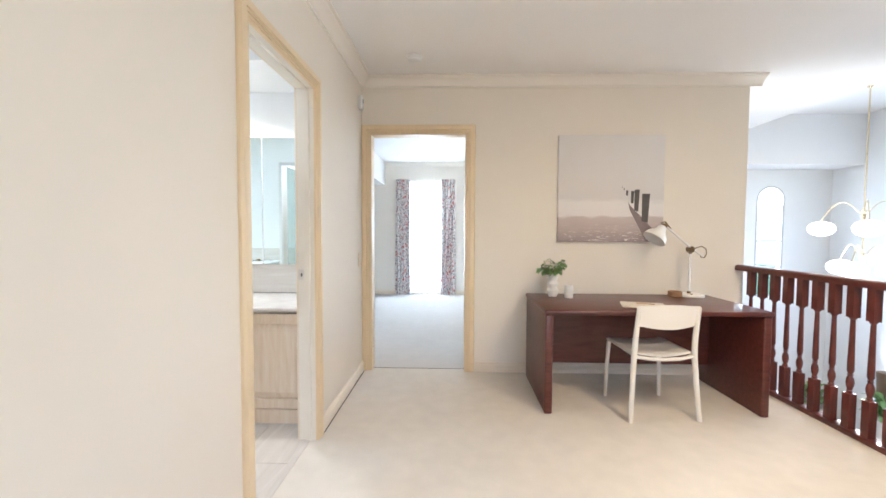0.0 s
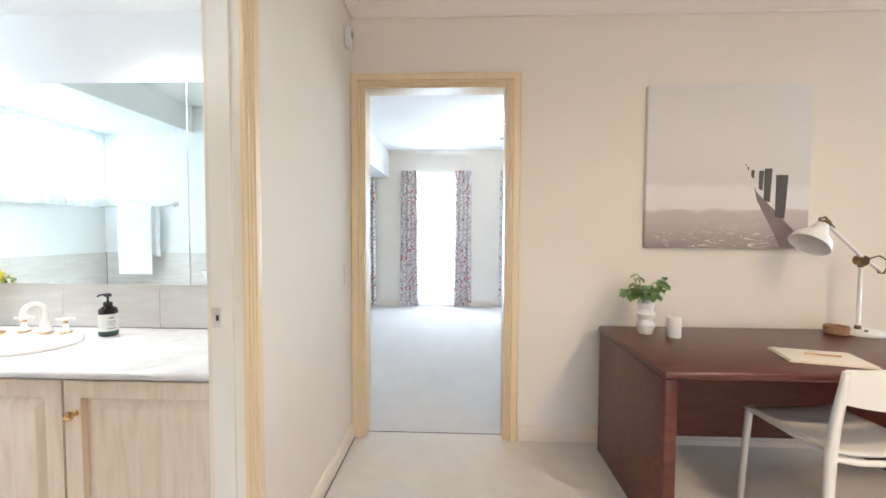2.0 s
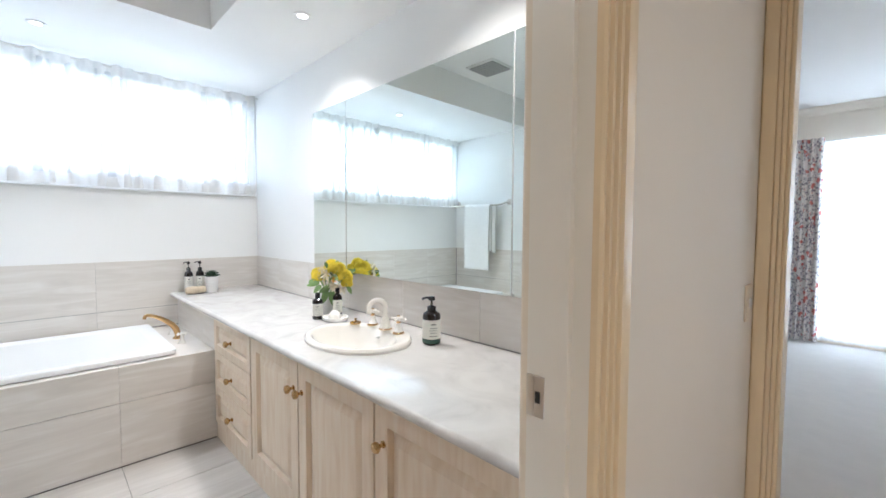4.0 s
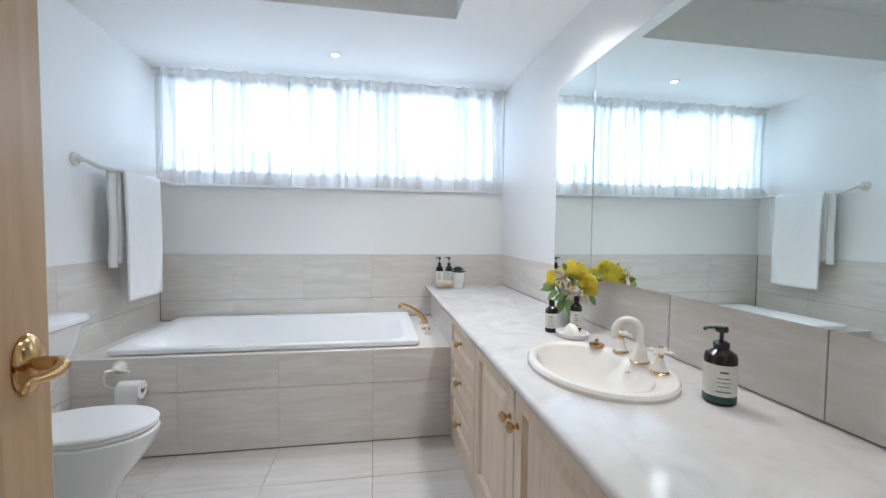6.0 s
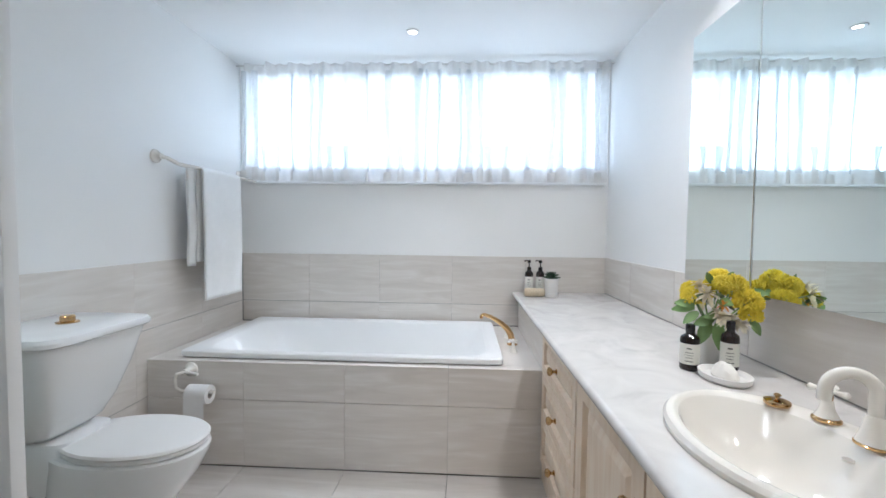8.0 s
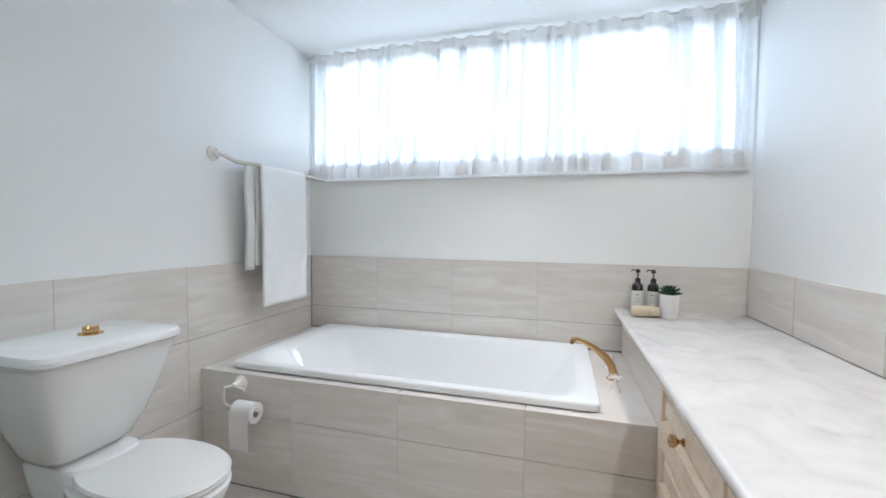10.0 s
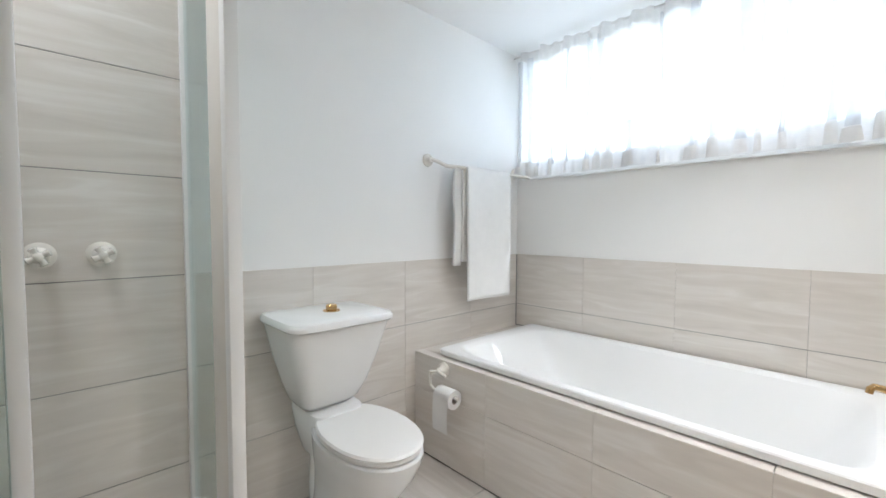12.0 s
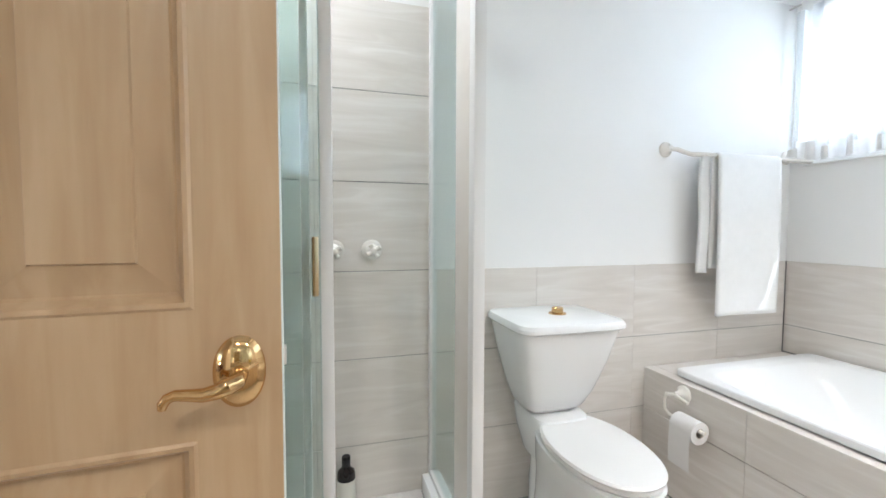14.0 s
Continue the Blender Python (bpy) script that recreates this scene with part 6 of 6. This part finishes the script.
for px, py, pz in ((6.6, 8.3, -1.6), (6.8, 7.2, -1.35)):
    pl = thing("floor_plant", "leafy green plant in a tall pale pot on the lower floor", "pot plant", px, py, -2.75)
    part("pot", lathe([(0.16, 0), (0.17, 0.01), (0.21, pz + 2.35), (0.21, pz + 2.4), (0.17, pz + 2.4)], 32), M_TERRA, pl)
    bm = bmesh.new()
    for k in range(90):
        a = random.uniform(0, 2 * math.pi)
        leaf(bm, (0.08 * math.cos(a), 0.08 * math.sin(a), pz + 2.4 + random.uniform(0, 0.3)), (math.cos(a), math.sin(a), random.uniform(0.1, 1.6)), random.uniform(0.15, 0.3), random.uniform(0.06, 0.1), 0.4)
    part("foliage", bm, M_LEAF, pl, smooth=60)
tk = thing("carved_stand", "tall brown timber stand on the lower floor", "stand", 6.95, 7.4, -2.75)
part("post", lathe([(0.10, 0), (0.11, 0.02), (0.08, 0.1), (0.07, 1.0), (0.09, 1.6), (0.10, 1.72), (0.04, 1.74)], 20), M_SEED, tk)

random.seed(41)
tree = thing("garden_tree", "leafy green garden tree outside the arched window", "tree", 6.75, 11.6, -2.95)
part("trunk", tube([(0, 0, 0), (0.03, 0.02, 0.9), (-0.02, 0.05, 1.9), (0.04, 0.0, 2.7)], [0.10, 0.08, 0.06, 0.03], 12), M_SEED, tree)
for k in range(5):
    a = k * 1.3
    part("limb", tube([(0.0, 0.02, 1.7 + 0.15 * k), (0.3 * math.cos(a), 0.3 * math.sin(a), 2.1 + 0.17 * k), (0.65 * math.cos(a), 0.65 * math.sin(a), 2.4 + 0.2 * k)], [0.035, 0.022, 0.008], 8), M_SEED, tree)
bm = bmesh.new()
for k in range(1100):
    a, e, r = random.uniform(0, 2 * math.pi), random.uniform(-1, 1), random.uniform(0.35, 1.0) ** 0.5
    q = math.sqrt(1 - e * e) * (0.8 + 0.3 * math.sin(3 * a + 2 * e))
    leaf(bm, (0.85 * r * q * math.cos(a), 0.85 * r * q * math.sin(a), 2.75 + 0.95 * r * e), (math.cos(a), math.sin(a), random.uniform(-0.8, 0.8)), random.uniform(0.09, 0.16), random.uniform(0.05, 0.08), 0.3)
part("crown", bm, M_LEAF, tree, smooth=60)
structure("ground", box(-40, 40, 9.2, 60, -3.1, -2.95), mat("garden_grass", (0.06, 0.11, 0.03), 0.9, vary=0.3, scale=2), "mown green garden lawn beyond the house", "lawn", 0)

# ---- bedroom ----
random.seed(9)


def tall_window(name, x0, x1, sheer=True):
    w = thing(name, "tall white framed bedroom window, bright with daylight", "window", (x0 + x1) / 2, 8.56, 0)
    w["kind"] = "structure"
    h = (x1 - x0) / 2
    bm = bmesh.new()
    for a, b in ((-h, -h + 0.03), (h - 0.03, h)):
        bm_box(bm, a, b, -0.02, 0.02, 0.06, 2.12)
    for z in (0.06, 0.42, 0.78, 2.09):
        bm_box(bm, -h + 0.03, h - 0.03, -0.02, 0.02, z, z + 0.03)
    part("window_frame", bm, M_PLASTIC, w, smooth=0)
    part("pane", box(-h + 0.03, h - 0.03, -0.003, 0.003, 0.09, 2.09), M_GLASSW, w, smooth=0).visible_shadow = False


for nm, (a, b) in (("window_3", W1), ("window_4", W2), ("window_5", W3)):
    tall_window(nm, a, b)
    sh = thing("sheer_blind", "white voile hanging over a tall bedroom window", "curtain", (a + b) / 2, 8.455, 0, group="bedroom voiles")
    h = (b - a) / 2 + 0.03
    part("rod", tube([(-h - 0.02, 0, 2.155), (h + 0.02, 0, 2.155)], 0.007), M_PLASTIC, sh)
    part("hem", sheet(lambda u, v: ((u - 0.5) * 2 * h, 0.012 * math.sin(u * 40) - 0.004, 0.03 + 0.06 * v), 80, 1), M_HEM, sh, smooth=80)
    part("voile", sheet(lambda u, v: ((u - 0.5) * 2 * h, 0.012 * math.sin(u * 40 + 2 * v), 0.03 + 2.12 * v), 80, 10), M_SHEER, sh, smooth=80)


def drape(x0, x1, seed):
    d = thing("floral_drape", "floor-length floral cotton drape in red, grey and cream", "curtain", (x0 + x1) / 2, 8.40, 0, group="bedroom drapes")
    w = x1 - x0

    def fn(u, v):
        spread = 1.0 + 0.12 * (1 - v)
        return ((u - 0.5) * w * spread, 0.026 * math.sin(u * 26 + seed) * (0.8 + 0.4 * (1 - v)) + 0.008 * noise.noise((u * 4, v * 3, seed)), 0.012 + 2.155 * v)
    part("cloth", sheet(fn, 70, 14), M_FLORAL, d, smooth=80)
    part("heading", sheet(lambda u, v: ((u - 0.5) * w, 0.03 * math.sin(u * 26 + seed) - 0.004, 2.10 + 0.085 * v), 70, 2), M_FLORAL, d, smooth=80)
    return d


for i, (a, b) in enumerate(((-1.12, -0.85), (-0.265, 0.0), (0.465, 0.725), (1.31, 1.58), (-1.78, -1.545))):
    drape(a, b, i * 1.7)
bed = thing("bed", "bed made up with white linen and a draped white cover", "bed", 1.35, 6.55, 0)
part("base", box(-0.86, 0.95, -0.68, 0.75, 0.0, 0.30, 0.02), M_LINEN, bed)


def quilt(u, v):
    x, y = (u - 0.5) * 2, (v - 0.5) * 2
    ex, ey = abs(x), abs(y)
    px = math.copysign(min(ex / 0.72, 1) * 0.86 + max(0, ex - 0.72) * 0.28, x)
    py = math.copysign(min(ey / 0.74, 1) * 0.72 + max(0, ey - 0.74) * 0.22, y)
    d = max((ex - 0.72) / 0.28, (ey - 0.74) / 0.26, 0)
    z = 0.585 - 0.50 * d ** 1.25 + 0.02 * noise.noise((x * 3, y * 3, 2)) + 0.02 * d * math.sin(14 * (x + y))
    return (px, py, max(0.03, z))


part("cover", sheet(quilt, 60, 60), M_LINEN, bed, smooth=80)
bl = thing("ceiling_light", "brass flush ceiling light with a frosted bowl and lit round globes", "ceiling light", 0.48, 6.62, CEIL)
part("plate", lathe([(0.12, 0), (0.125, -0.008), (0.115, -0.022), (0.09, -0.034), (0.06, -0.04)], 40), M_BRASS, bl)
part("bowl", lathe([(0.095, -0.034), (0.10, -0.045), (0.092, -0.075), (0.066, -0.10), (0.03, -0.112), (0.008, -0.114)], 36), M_CERAM, bl, "frosted glass bowl")
for k in range(5):
    a = 0.9 + k * 2 * math.pi / 5
    c, q = math.cos(a), math.sin(a)
    arm = part("arm", tube([(0.09 * c, 0.09 * q, -0.03), (0.12 * c, 0.12 * q, -0.045), (0.15 * c, 0.15 * q, -0.05), (0.168 * c, 0.168 * q, -0.06)], 0.008, 10), M_BRASS, bl)
    part("cup", lathe([(0.018, -0.058), (0.03, -0.062), (0.034, -0.075)], 24, 0.17 * c, 0.17 * q), M_BRASS, arm)
    part("globe", lathe([(0.028, -0.072), (0.042, -0.08), (0.05, -0.10), (0.046, -0.12), (0.03, -0.137), (0.01, -0.143)], 28, 0.17 * c, 0.17 * q), M_OPAL, arm, "lit opal glass globe")
bv = thing("ceiling_vent", "long dark slotted ceiling air vent in the bedroom", "air vent", 0.54, 7.60, CEIL)
part("frame", box(-0.18, 0.18, -0.06, 0.06, -0.006, 0, 0.002), M_PLASTIC, bv)
for k in range(3):
    part("slat", box(-0.165, 0.165, -0.045 + k * 0.033, -0.028 + k * 0.033, -0.012, -0.007), M_GRILLE, bv, smooth=0)
